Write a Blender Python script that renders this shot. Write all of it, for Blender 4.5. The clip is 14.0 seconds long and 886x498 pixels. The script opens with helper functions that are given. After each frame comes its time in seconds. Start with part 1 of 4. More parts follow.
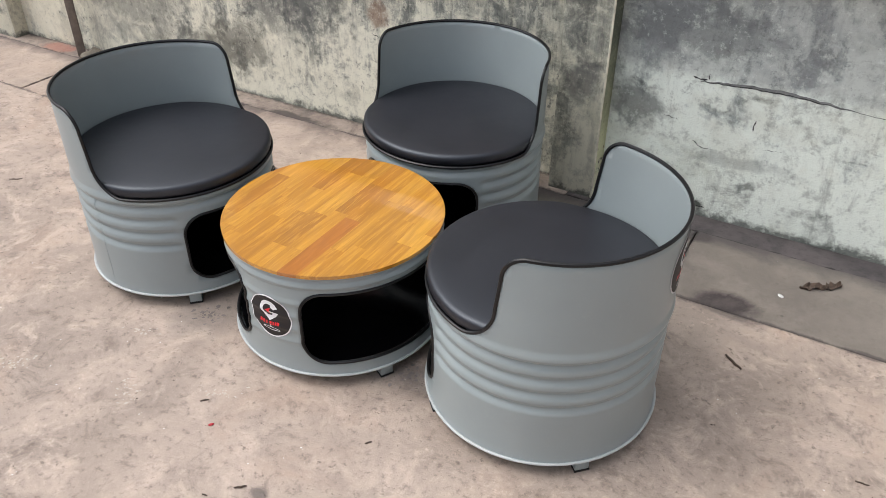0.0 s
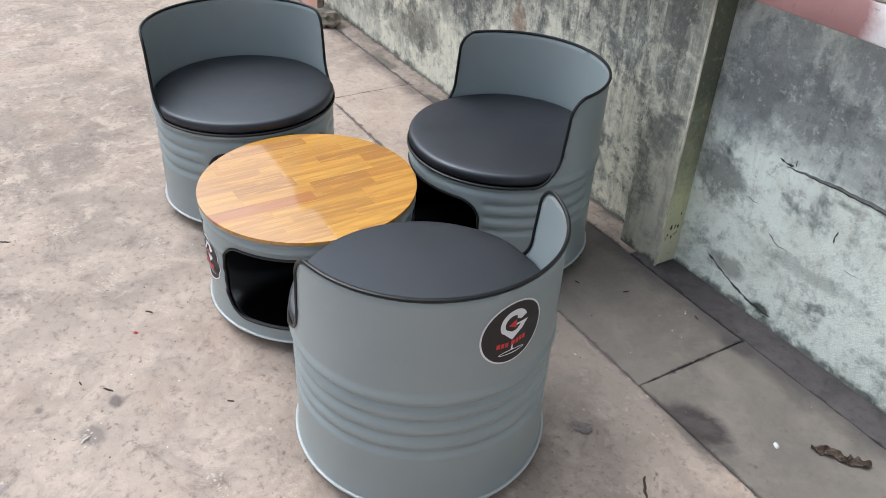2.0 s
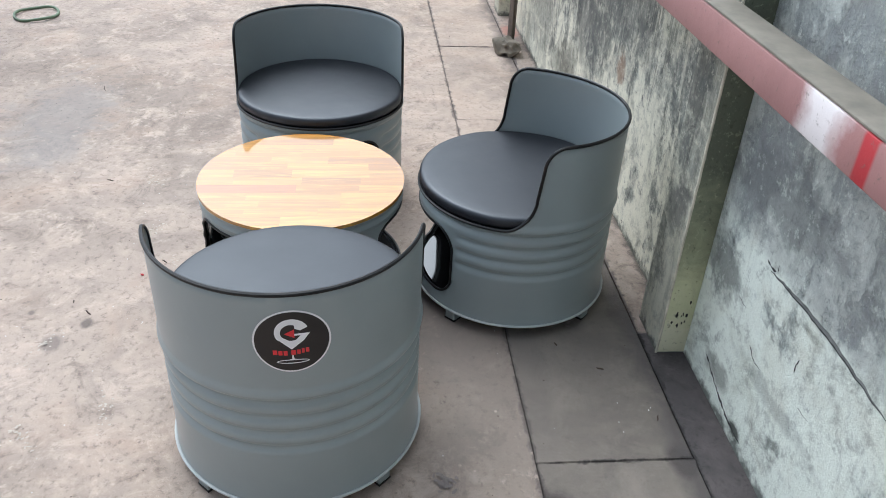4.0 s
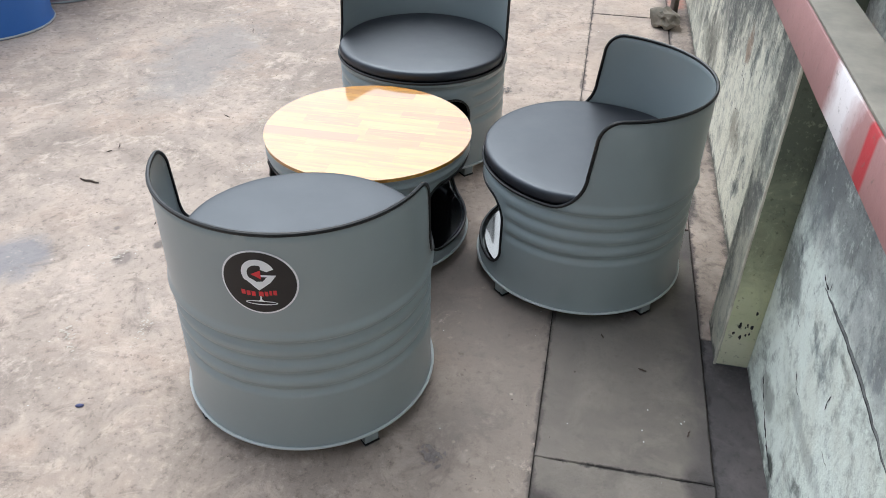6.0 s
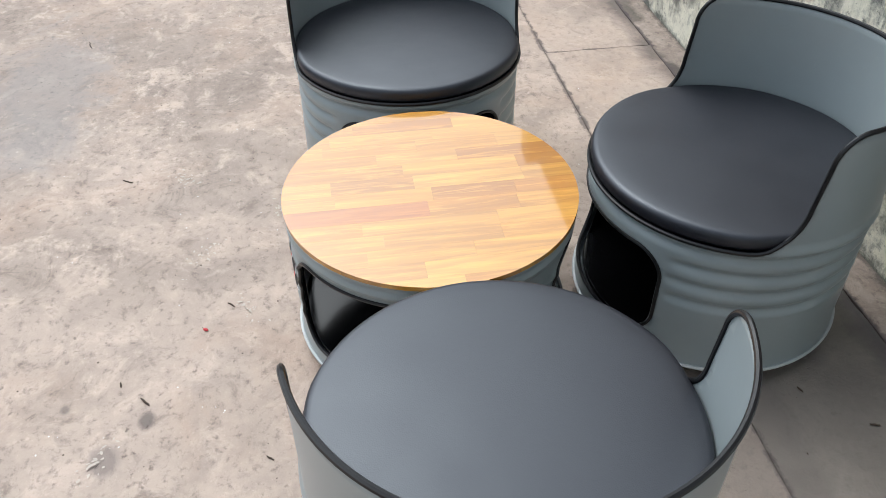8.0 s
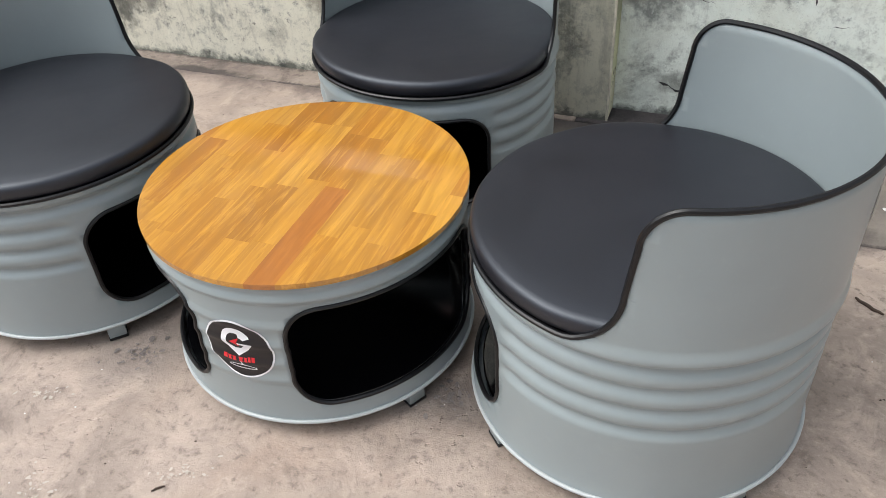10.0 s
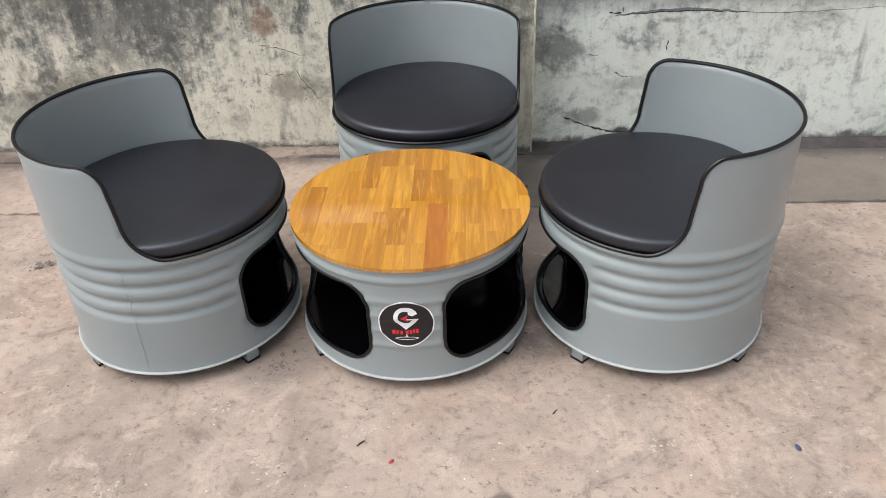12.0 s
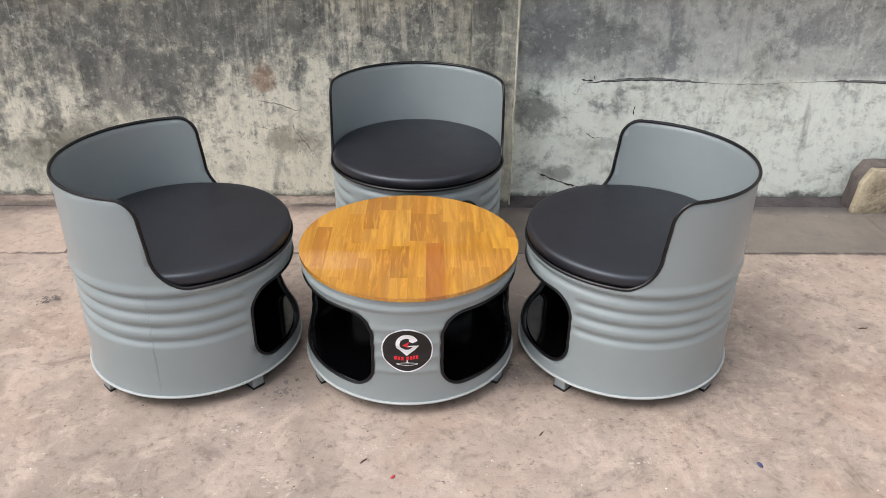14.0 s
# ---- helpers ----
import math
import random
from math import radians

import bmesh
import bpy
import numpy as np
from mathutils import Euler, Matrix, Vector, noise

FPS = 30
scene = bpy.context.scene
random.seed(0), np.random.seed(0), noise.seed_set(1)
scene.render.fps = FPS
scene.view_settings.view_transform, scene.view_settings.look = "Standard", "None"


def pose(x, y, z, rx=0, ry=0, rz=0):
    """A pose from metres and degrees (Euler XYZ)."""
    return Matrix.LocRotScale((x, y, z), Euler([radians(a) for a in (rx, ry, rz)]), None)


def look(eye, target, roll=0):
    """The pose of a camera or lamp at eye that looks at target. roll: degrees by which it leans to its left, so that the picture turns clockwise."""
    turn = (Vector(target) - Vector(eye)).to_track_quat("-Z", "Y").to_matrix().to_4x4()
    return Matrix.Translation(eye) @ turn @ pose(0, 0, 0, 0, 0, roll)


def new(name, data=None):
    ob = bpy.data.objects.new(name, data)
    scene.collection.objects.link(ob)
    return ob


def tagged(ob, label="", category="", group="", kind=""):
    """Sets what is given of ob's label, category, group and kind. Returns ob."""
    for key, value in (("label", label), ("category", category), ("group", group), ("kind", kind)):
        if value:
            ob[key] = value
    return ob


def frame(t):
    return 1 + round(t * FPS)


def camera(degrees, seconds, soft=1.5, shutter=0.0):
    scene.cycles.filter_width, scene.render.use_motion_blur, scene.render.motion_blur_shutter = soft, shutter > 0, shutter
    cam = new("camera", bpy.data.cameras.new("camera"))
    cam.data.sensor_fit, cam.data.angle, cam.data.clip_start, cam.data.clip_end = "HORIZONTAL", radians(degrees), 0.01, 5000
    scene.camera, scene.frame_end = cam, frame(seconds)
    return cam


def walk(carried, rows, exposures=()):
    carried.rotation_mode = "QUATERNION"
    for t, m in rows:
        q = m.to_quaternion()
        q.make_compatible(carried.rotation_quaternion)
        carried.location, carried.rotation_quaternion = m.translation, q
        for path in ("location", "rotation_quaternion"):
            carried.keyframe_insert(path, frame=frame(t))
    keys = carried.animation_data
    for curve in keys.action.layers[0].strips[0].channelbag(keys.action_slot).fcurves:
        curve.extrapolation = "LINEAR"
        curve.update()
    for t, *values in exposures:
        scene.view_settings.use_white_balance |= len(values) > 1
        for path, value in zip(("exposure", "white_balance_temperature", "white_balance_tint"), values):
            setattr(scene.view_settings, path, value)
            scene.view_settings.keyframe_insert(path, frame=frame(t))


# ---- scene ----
cam = camera(58.63, 14.0, 0.6)
# seconds, place, pitch, roll, heading
PATH = [
    (0.0, 1.101, -1.366, 1.428, -34.65, -0.41, 29.91),
    (0.5, 1.269, -1.209, 1.421, -35.63, -1.24, 36.86),
    (1.0, 1.429, -1.028, 1.429, -34.99, -2.16, 44.46),
    (1.5, 1.645, -0.863, 1.409, -34.70, -2.43, 51.93),
    (2.0, 1.731, -0.642, 1.399, -34.50, -2.36, 59.90),
    (2.2, 1.760, -0.566, 1.402, -34.19, -2.41, 62.65),
    (4.3, 1.997, 0.271, 1.400, -33.17, -2.32, 88.83),
    (4.5, 1.969, 0.315, 1.392, -33.40, -2.11, 91.16),
    (5.0, 1.940, 0.431, 1.383, -34.22, -2.12, 97.07),
    (5.5, 1.928, 0.539, 1.366, -35.09, -1.84, 101.31),
    (6.0, 1.904, 0.569, 1.350, -35.47, -1.10, 101.21),
    (6.5, 1.842, 0.491, 1.330, -36.42, -0.95, 99.37),
    (7.0, 1.702, 0.256, 1.335, -37.45, -0.40, 96.03),
    (7.5, 1.502, 0.087, 1.288, -38.68, -0.04, 91.99),
    (8.0, 1.238, -0.163, 1.248, -40.27, 0.25, 81.18),
    (8.5, 1.054, -0.417, 1.184, -41.47, 0.59, 64.43),
    (8.7, 1.040, -0.512, 1.144, -40.84, 0.38, 57.22),
    (10.8, 0.371, -1.281, 1.088, -37.13, 3.50, 7.67),
    (11.0, 0.323, -1.361, 1.137, -36.61, 3.27, 6.09),
    (11.5, 0.243, -1.550, 1.235, -34.87, 2.66, 3.81),
    (12.0, 0.148, -1.641, 1.284, -33.15, 1.79, 1.39),
    (12.5, 0.035, -1.721, 1.320, -31.39, 0.46, 0.07),
    (13.0, 0.037, -1.789, 1.329, -29.05, -0.75, -0.27),
    (13.5, 0.049, -1.824, 1.322, -28.52, -0.69, -0.39),
    (14.0, 0.054, -1.833, 1.319, -28.47, -0.55, -0.80),
]
walk(cam, [(t, pose(x, y, z, 90 + p, r, h)) for t, x, y, z, p, r, h in PATH],
     [(0.0, 0.03, 6350, 9), (1.0, 0.03, 6120, 7.5), (2.0, 0.07, 5900, 5.5), (4.3, 0.12, 5760, 4), (6.5, 0.16, 5900, 4.2), (8.0, 0.11, 6010, 4.8), (8.7, 0.15, 5930, 3.9), (10.8, 0.06, 6450, 9), (14.0, 0.0, 6400, 10)])

# ---- world and light ----
world = bpy.data.worlds.new("sky")
scene.world = world
world.use_nodes = True
wn = world.node_tree
wn.nodes.clear()
sky = wn.nodes.new("ShaderNodeTexSky")
sky.sky_type, sky.sun_disc = "NISHITA", False
SUN_ELEVATION, SUN_AZIMUTH = 58.0, 208.0      # degrees; azimuth counted from +x towards +y
sky.sun_elevation, sky.sun_rotation = radians(SUN_ELEVATION), radians(90.0 - SUN_AZIMUTH)
sky.air_density, sky.dust_density, sky.ozone_density = 1.0, 5.0, 1.0
soft_sky = wn.nodes.new("ShaderNodeHueSaturation")      # a veil of cloud: pale sky
soft_sky.inputs["Saturation"].default_value = 0.36
backg = wn.nodes.new("ShaderNodeBackground")
backg.inputs["Strength"].default_value = 0.25
wout = wn.nodes.new("ShaderNodeOutputWorld")
wn.links.new(sky.outputs[0], soft_sky.inputs["Color"])
wn.links.new(soft_sky.outputs[0], backg.inputs["Color"])
wn.links.new(backg.outputs[0], wout.inputs["Surface"])

sun = new("sun", bpy.data.lights.new("sun", "SUN"))
sun.data.energy, sun.data.angle, sun.data.color = 0.55, radians(80), (1.0, 0.97, 0.94)
sun_way = Vector((math.cos(radians(SUN_AZIMUTH)) * math.cos(radians(SUN_ELEVATION)),
                  math.sin(radians(SUN_AZIMUTH)) * math.cos(radians(SUN_ELEVATION)), math.sin(radians(SUN_ELEVATION))))
sun.matrix_world = look(sun_way * 20, (0, 0, 0))
scene.view_settings.exposure = 0.0


# ---- materials ----
class Mat:
    """A small builder for node materials."""

    def __init__(self, name, rough=0.5, metal=0.0, spec=0.5):
        self.m = bpy.data.materials.new(name)
        self.m.use_nodes = True
        self.t = self.m.node_tree
        self.b = self.t.nodes["Principled BSDF"]
        self.b.inputs["Roughness"].default_value = rough
        self.b.inputs["Metallic"].default_value = metal
        self.b.inputs["Specular IOR Level"].default_value = spec
        self.place = None

    def node(self, kind, **values):
        n = self.t.nodes.new(kind)
        for key, value in values.items():
            if key in n.inputs:
                n.inputs[key].default_value = value
        return n

    def link(self, a, b):
        self.t.links.new(a, b)

    def coords(self, scale=(1, 1, 1), turn=(0, 0, 0), world_space=False):
        if world_space:
            src = self.t.nodes.new("ShaderNodeNewGeometry").outputs["Position"]
        else:
            src = self.t.nodes.new("ShaderNodeTexCoord").outputs["Object"]
        mp = self.t.nodes.new("ShaderNodeMapping")
        mp.inputs["Scale"].default_value = scale
        mp.inputs["Rotation"].default_value = turn
        self.link(src, mp.inputs["Vector"])
        return mp.outputs[0]

    def noise(self, vec, scale, detail=4.0, rough=0.55, warp=0.0):
        n = self.node("ShaderNodeTexNoise", Scale=scale, Detail=detail, Roughness=rough, Distortion=warp)
        self.link(vec, n.inputs["Vector"])
        return n.outputs["Fac"]

    def ramp(self, fac, stops):
        r = self.t.nodes.new("ShaderNodeValToRGB")
        els = r.color_ramp.elements
        while len(els) < len(stops):
            els.new(0.5)
        for e, (p, c) in zip(els, stops):
            e.position = p
            e.color = (*c, 1) if len(c) == 3 else c
        self.link(fac, r.inputs["Fac"])
        return r.outputs["Color"]

    def grey(self, fac, lo, hi, a=0.0, b=1.0):
        n = self.t.nodes.new("ShaderNodeMapRange")
        n.inputs["From Min"].default_value, n.inputs["From Max"].default_value = lo, hi
        n.inputs["To Min"].default_value, n.inputs["To Max"].default_value = a, b
        self.link(fac, n.inputs["Value"])
        return n.outputs[0]

    def mix(self, fac, a, b, mode="MIX"):
        n = self.t.nodes.new("ShaderNodeMix")
        n.data_type, n.blend_type = "RGBA", mode
        for slot, v in ((0, fac), (6, a), (7, b)):
            if isinstance(v, (int, float)):
                n.inputs[slot].default_value = v
            elif isinstance(v, tuple):
                n.inputs[slot].default_value = (*v, 1)
            else:
                self.link(v, n.inputs[slot])
        return n.outputs[2]

    def maths(self, op, a, b=0.0):
        n = self.t.nodes.new("ShaderNodeMath")
        n.operation = op
        for slot, v in ((0, a), (1, b)):
            if isinstance(v, (int, float)):
                n.inputs[slot].default_value = v
            else:
                self.link(v, n.inputs[slot])
        return n.outputs[0]

    def soft_spots(self, c, spots, axes, wobble, world_pos):
        """Soft-edged spots, for dirt and for painted shade: (u, v, half width, half height, colour, strength), their
        rims broken up by wobble.
        """
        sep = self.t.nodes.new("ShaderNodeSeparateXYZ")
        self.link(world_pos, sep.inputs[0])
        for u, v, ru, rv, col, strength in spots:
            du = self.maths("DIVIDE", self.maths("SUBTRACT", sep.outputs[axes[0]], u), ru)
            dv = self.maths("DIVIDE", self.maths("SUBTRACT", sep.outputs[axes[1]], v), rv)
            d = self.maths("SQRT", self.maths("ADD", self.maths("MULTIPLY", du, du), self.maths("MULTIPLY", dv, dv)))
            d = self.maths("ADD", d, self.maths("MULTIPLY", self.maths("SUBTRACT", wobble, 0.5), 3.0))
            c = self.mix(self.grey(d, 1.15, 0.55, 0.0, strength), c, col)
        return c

    def colour(self, c):
        if isinstance(c, tuple):
            self.b.inputs["Base Color"].default_value = (*c, 1)
        else:
            self.link(c, self.b.inputs["Base Color"])

    def rough(self, f):
        self.link(f, self.b.inputs["Roughness"])

    def bump(self, height, distance=0.002, strength=1.0):
        n = self.node("ShaderNodeBump", Strength=strength, Distance=distance)
        self.link(height, n.inputs["Height"])
        self.link(n.outputs[0], self.b.inputs["Normal"])

    def coat(self, weight, rough=0.05, ior=1.5):
        self.b.inputs["Coat Weight"].default_value = weight
        self.b.inputs["Coat Roughness"].default_value = rough
        self.b.inputs["Coat IOR"].default_value = ior


def paint(name, base, rough=0.33, spec=0.5):
    """Sprayed enamel on steel: faint cloudiness, orange peel, dust."""
    k = Mat(name, rough, 0.0, spec)
    v = k.coords()
    cloud = k.noise(v, 6.0, 5.0)
    fine = k.noise(v, 60.0, 3.0)
    lo, hi = tuple(c * 0.95 for c in base), tuple(min(1, c * 1.05) for c in base)
    c = k.ramp(cloud, [(0.25, lo), (0.75, hi)])
    c = k.mix(k.grey(fine, 0.62, 0.8, 0, 0.10), c, tuple(min(1, x * 1.35 + 0.02) for x in base))
    k.colour(c)
    k.rough(k.grey(cloud, 0.25, 0.75, rough - 0.03, rough + 0.04))
    k.bump(k.noise(v, 70.0, 2.0), 0.0002, 0.2)
    return k.m


def plain(name, base, rough=0.5, metal=0.0, scale=30.0, swing=0.2, bump=0.0005, spec=0.5):
    k = Mat(name, rough, metal, spec)
    v = k.coords()
    n = k.noise(v, scale, 5.0)
    k.colour(k.ramp(n, [(0.25, tuple(c * (1 - swing) for c in base)), (0.75, tuple(min(1, c * (1 + swing)) for c in base))]))
    k.rough(k.grey(n, 0.2, 0.8, max(0.02, rough - 0.08), min(1, rough + 0.08)))
    k.bump(k.noise(v, scale * 6, 3.0), bump, 0.4)
    return k.m


def concrete(name, light, mid, dark, pit=1.0, seed=0.0, warm=None, spots=(), dark_band=None, flecks=1.0, seams=()):
    """Worn cast concrete: clouds, rubbed pale patches, flecks of lime and grit, small pits."""
    k = Mat(name, 0.85, 0, 0.35)
    v = k.coords(world_space=True)
    big = k.noise(v, 1.1 + seed, 6.0, 0.62, 0.5)
    med = k.noise(v, 5.3 + seed, 9.0, 0.66, 0.5)
    fine = k.noise(v, 42.0, 7.0, 0.72)
    grit = k.noise(v, 210.0, 3.0, 0.75)
    c = k.ramp(big, [(0.32, dark), (0.46, mid), (0.56, light), (0.7, mid)])
    if warm:
        c = k.mix(k.grey(k.noise(v, 2.3, 6.0, 0.65, 0.4), 0.50, 0.68, 0.0, 0.6), c, warm)
    c = k.mix(k.grey(med, 0.50, 0.64, 0, 0.45), c, dark)
    c = k.mix(k.grey(med, 0.48, 0.36, 0, 0.6), c, tuple(min(1, x * 1.12) for x in light))
    mottle = k.noise(v, 8.5, 11.0, 0.72, 0.7)
    c = k.mix(k.grey(mottle, 0.53, 0.63, 0, 0.5 * flecks), c, tuple(min(1, x * 1.2) for x in light))
    c = k.mix(k.grey(mottle, 0.45, 0.36, 0, 0.45 * flecks), c, tuple(x * 0.82 for x in dark))
    worn = k.grey(k.noise(v, 3.4, 5.0, 0.6, 0.8), 0.50, 0.62)
    c = k.mix(k.maths("MULTIPLY", k.grey(k.noise(v, 15.0, 8.0, 0.72, 0.6), 0.54, 0.66, 0.0, 0.55 * flecks), worn), c, tuple(min(1, x * 1.28) for x in light))
    c = k.mix(k.maths("MULTIPLY", k.grey(fine, 0.54, 0.66), k.maths("ADD", k.maths("MULTIPLY", worn, 0.36 * flecks), 0.06 * flecks)), c, tuple(min(1, x * 1.4) for x in light))
    c = k.mix(k.maths("MULTIPLY", k.grey(fine, 0.46, 0.34), 0.42 * flecks), c, tuple(x * 0.6 for x in dark))
    c = k.mix(k.grey(grit, 0.60, 0.76, 0, 0.25 * flecks), c, tuple(x * 0.5 for x in dark))
    c = k.mix(k.grey(grit, 0.40, 0.27, 0, 0.28 * flecks), c, tuple(min(1, x * 1.5) for x in light))
    if spots:
        c = k.soft_spots(c, spots, (0, 1), med, k.t.nodes.new("ShaderNodeNewGeometry").outputs["Position"])
    if dark_band:       # a darker band that grows with y: where it begins and where it is full, colour, strength
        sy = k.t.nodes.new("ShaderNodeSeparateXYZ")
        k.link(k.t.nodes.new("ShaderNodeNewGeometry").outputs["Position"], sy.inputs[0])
        g = k.maths("ADD", sy.outputs["Y"], k.maths("MULTIPLY", k.maths("SUBTRACT", med, 0.5), dark_band[4]))
        g = k.grey(g, dark_band[0], dark_band[1], 0.0, dark_band[3])
        if len(dark_band) > 5:
            g = k.maths("MULTIPLY", g, k.maths("MULTIPLY", k.grey(sy.outputs["X"], dark_band[5], dark_band[5] + 0.35), k.grey(sy.outputs["X"], 1.05, 0.75)))
        c = k.mix(g, c, dark_band[2])
    if seams:       # dirt along joints: axis, place, half width, colour, strength
        sx = k.t.nodes.new("ShaderNodeSeparateXYZ")
        k.link(k.t.nodes.new("ShaderNodeNewGeometry").outputs["Position"], sx.inputs[0])
        ragged = k.noise(v, 17.0, 8.0, 0.72, 0.6)
        for axis, at, half, col, strength in seams:
            d = k.maths("ABSOLUTE", k.maths("SUBTRACT", sx.outputs[axis], at))
            d = k.maths("ADD", d, k.maths("MULTIPLY", k.maths("SUBTRACT", ragged, 0.5), half * 5.0))
            c = k.mix(k.grey(d, half, half * 0.2, 0.0, strength), c, col)
    vor = k.node("ShaderNodeTexVoronoi", Scale=13.0)
    k.link(v, vor.inputs["Vector"])
    gate = k.noise(v, 2.2, 3.0)
    pits = k.maths("MULTIPLY", k.grey(vor.outputs["Distance"], 0.10, 0.04), k.grey(gate, 0.56, 0.64))
    gouge = k.maths("MULTIPLY", k.grey(k.noise(v, 52.0, 3.0, 0.5), 0.63, 0.70), k.grey(k.noise(v, 4.3, 4.0), 0.48, 0.6))
    c = k.mix(k.maths("MULTIPLY", gouge, 0.4 * flecks), c, tuple(x * 0.55 for x in dark))
    c = k.mix(k.maths("MULTIPLY", pits, 0.42), c, tuple(x * 0.3 for x in dark))
    vor2 = k.node("ShaderNodeTexVoronoi", Scale=24.0)
    k.link(v, vor2.inputs["Vector"])
    chips = k.maths("MULTIPLY", k.grey(vor2.outputs["Distance"], 0.13, 0.06), k.grey(k.noise(v, 3.1, 4.0), 0.55, 0.64))
    c = k.mix(k.maths("MULTIPLY", chips, 0.35 * flecks), c, tuple(min(1, x * 1.5) for x in light))
    rub = k.maths("MULTIPLY", k.grey(k.noise(v, 26.0, 9.0, 0.78), 0.56, 0.66), k.grey(k.noise(v, 2.7, 4.0), 0.5, 0.6))
    c = k.mix(k.maths("MULTIPLY", rub, 0.35 * flecks), c, tuple(min(1, x * 1.38) for x in light))
    k.colour(c)
    k.rough(k.grey(med, 0.3, 0.7, 0.9, 0.66))
    h = k.maths("ADD", k.maths("MULTIPLY", fine, 0.45), k.maths("MULTIPLY", grit, 0.18))
    h = k.maths("ADD", h, k.maths("MULTIPLY", mottle, 0.9))
    h = k.maths("SUBTRACT", h, k.maths("MULTIPLY", k.maths("ADD", pits, gouge), 0.7 * pit))
    k.bump(h, 0.009, 0.55)
    return k.m


def plaster(name, pale, grey, soot, moss, east=None, ledge=None, lift=0.0, spots=(), specks=1.0, streak=1.0, stale=(0.52, 0.50, 0.40)):
    """Old limewashed render: dark mould with pale flaking patches, more of them low down; runs, specks, bare spots.
    east: (x, pale, grey) of the bay beyond x; ledge: height of its upper, greyer coat."""
    k = Mat(name, 0.9, 0, 0.3)
    v = k.coords(world_space=True)
    tall = k.coords((1, 1, 0.2), world_space=True)
    sep = k.t.nodes.new("ShaderNodeSeparateXYZ")
    k.link(k.t.nodes.new("ShaderNodeNewGeometry").outputs["Position"], sep.inputs[0])
    big = k.noise(v, 2.1, 5.0, 0.6, 0.6)
    patch = k.noise(v, 5.0, 12.0, 0.66, 0.5)
    patch2 = k.noise(tall, 8.0, 10.0, 0.7, 0.25)
    med = k.noise(v, 12.0, 8.0, 0.7, 0.4)
    fine = k.noise(v, 45.0, 7.0, 0.72)
    grit = k.noise(v, 170.0, 3.0, 0.7)
    z = sep.outputs["Z"]
    bias = k.grey(z, 0.0, 0.72, 0.27 + lift, -0.10 + lift)
    bay = 0.0
    if east:
        bay = k.grey(sep.outputs["X"], east[0] - 0.005, east[0] + 0.005)
        pale = k.mix(bay, pale, east[1])
        grey = k.mix(bay, grey, east[2])
        bias = k.maths("ADD", bias, k.maths("MULTIPLY", bay, 0.15))
    a = k.maths("ADD", bias, 0.5)
    for n, gain in ((big, 1.0), (patch, 0.75), (patch2, 1.0 * streak), (med, 0.4), (fine, 0.45)):
        a = k.maths("ADD", a, k.maths("MULTIPLY", k.maths("SUBTRACT", n, 0.5), gain))
    c = k.mix(k.grey(med, 0.35, 0.65, 0.15, 0.9), soot, grey)
    c = k.mix(k.grey(a, 0.34, 0.50, 0.0, 0.75), c, grey)
    c = k.mix(k.grey(a, 0.46, 0.60, 0.0, 0.7), c, pale)
    c = k.mix(k.grey(a, 0.56, 0.66, 0.0, 0.85), c, pale)
    c = k.mix(k.maths("MULTIPLY", k.grey(patch2, 0.56, 0.64), 0.42 * streak), c, soot)
    cloudy = k.maths("MULTIPLY", k.grey(patch, 0.53, 0.63), k.grey(med, 0.38, 0.58, 0.15, 0.75))
    c = k.mix(cloudy, c, soot)
    c = k.mix(k.maths("MULTIPLY", k.grey(big, 0.56, 0.68), k.grey(med, 0.4, 0.6, 0.1, 0.6)), c, moss)
    runs = k.noise(k.coords((1, 1, 0.1), world_space=True), 34.0, 7.0, 0.7, 0.25)
    soft_up = k.maths("MULTIPLY", k.grey(z, 0.22, 0.6, 0.15, 1.0), k.maths("SUBTRACT", 1.0, k.maths("MULTIPLY", bay, 0.75)))
    c = k.mix(k.maths("MULTIPLY", k.grey(runs, 0.53, 0.64, 0.0, 0.6 * streak), soft_up), c, tuple(x * 0.8 for x in soot))
    c = k.mix(k.maths("MULTIPLY", k.grey(runs, 0.45, 0.36, 0.0, 0.5 * streak), soft_up), c, pale)
    mott = k.noise(v, 21.0, 9.0, 0.76, 0.15)
    c = k.mix(k.grey(k.noise(v, 3.7, 6.0, 0.65, 0.6), 0.50, 0.66, 0.0, 0.3), c, stale)
    c = k.mix(k.grey(mott, 0.52, 0.64, 0.0, 0.42), c, tuple(x * 2.0 for x in soot))
    c = k.mix(k.grey(mott, 0.46, 0.38, 0.0, 0.55), c, pale)
    if ledge:
        up = k.grey(k.maths("ADD", z, k.maths("MULTIPLY", k.maths("SUBTRACT", med, 0.5), 0.05)), ledge - 0.01, ledge + 0.03)
        up = k.maths("MULTIPLY", up, bay)
        c = k.mix(k.maths("MULTIPLY", up, k.grey(patch, 0.35, 0.6, 0.85, 0.35)), c, (0.30, 0.312, 0.315))
    foot = k.maths("ADD", z, k.maths("MULTIPLY", k.maths("SUBTRACT", k.noise(v, 14.0, 8.0, 0.7), 0.5), 0.12))
    c = k.mix(k.grey(foot, 0.022, 0.0, 0.0, 0.8), c, tuple(x * 0.8 for x in soot))          # darker towards the ground in the lowest hand's width
    if spots:
        c = k.soft_spots(c, spots, (0, 2), med, k.t.nodes.new("ShaderNodeNewGeometry").outputs["Position"])
    c = k.mix(k.maths("MULTIPLY", k.grey(fine, 0.56, 0.66), 0.4), c, pale)
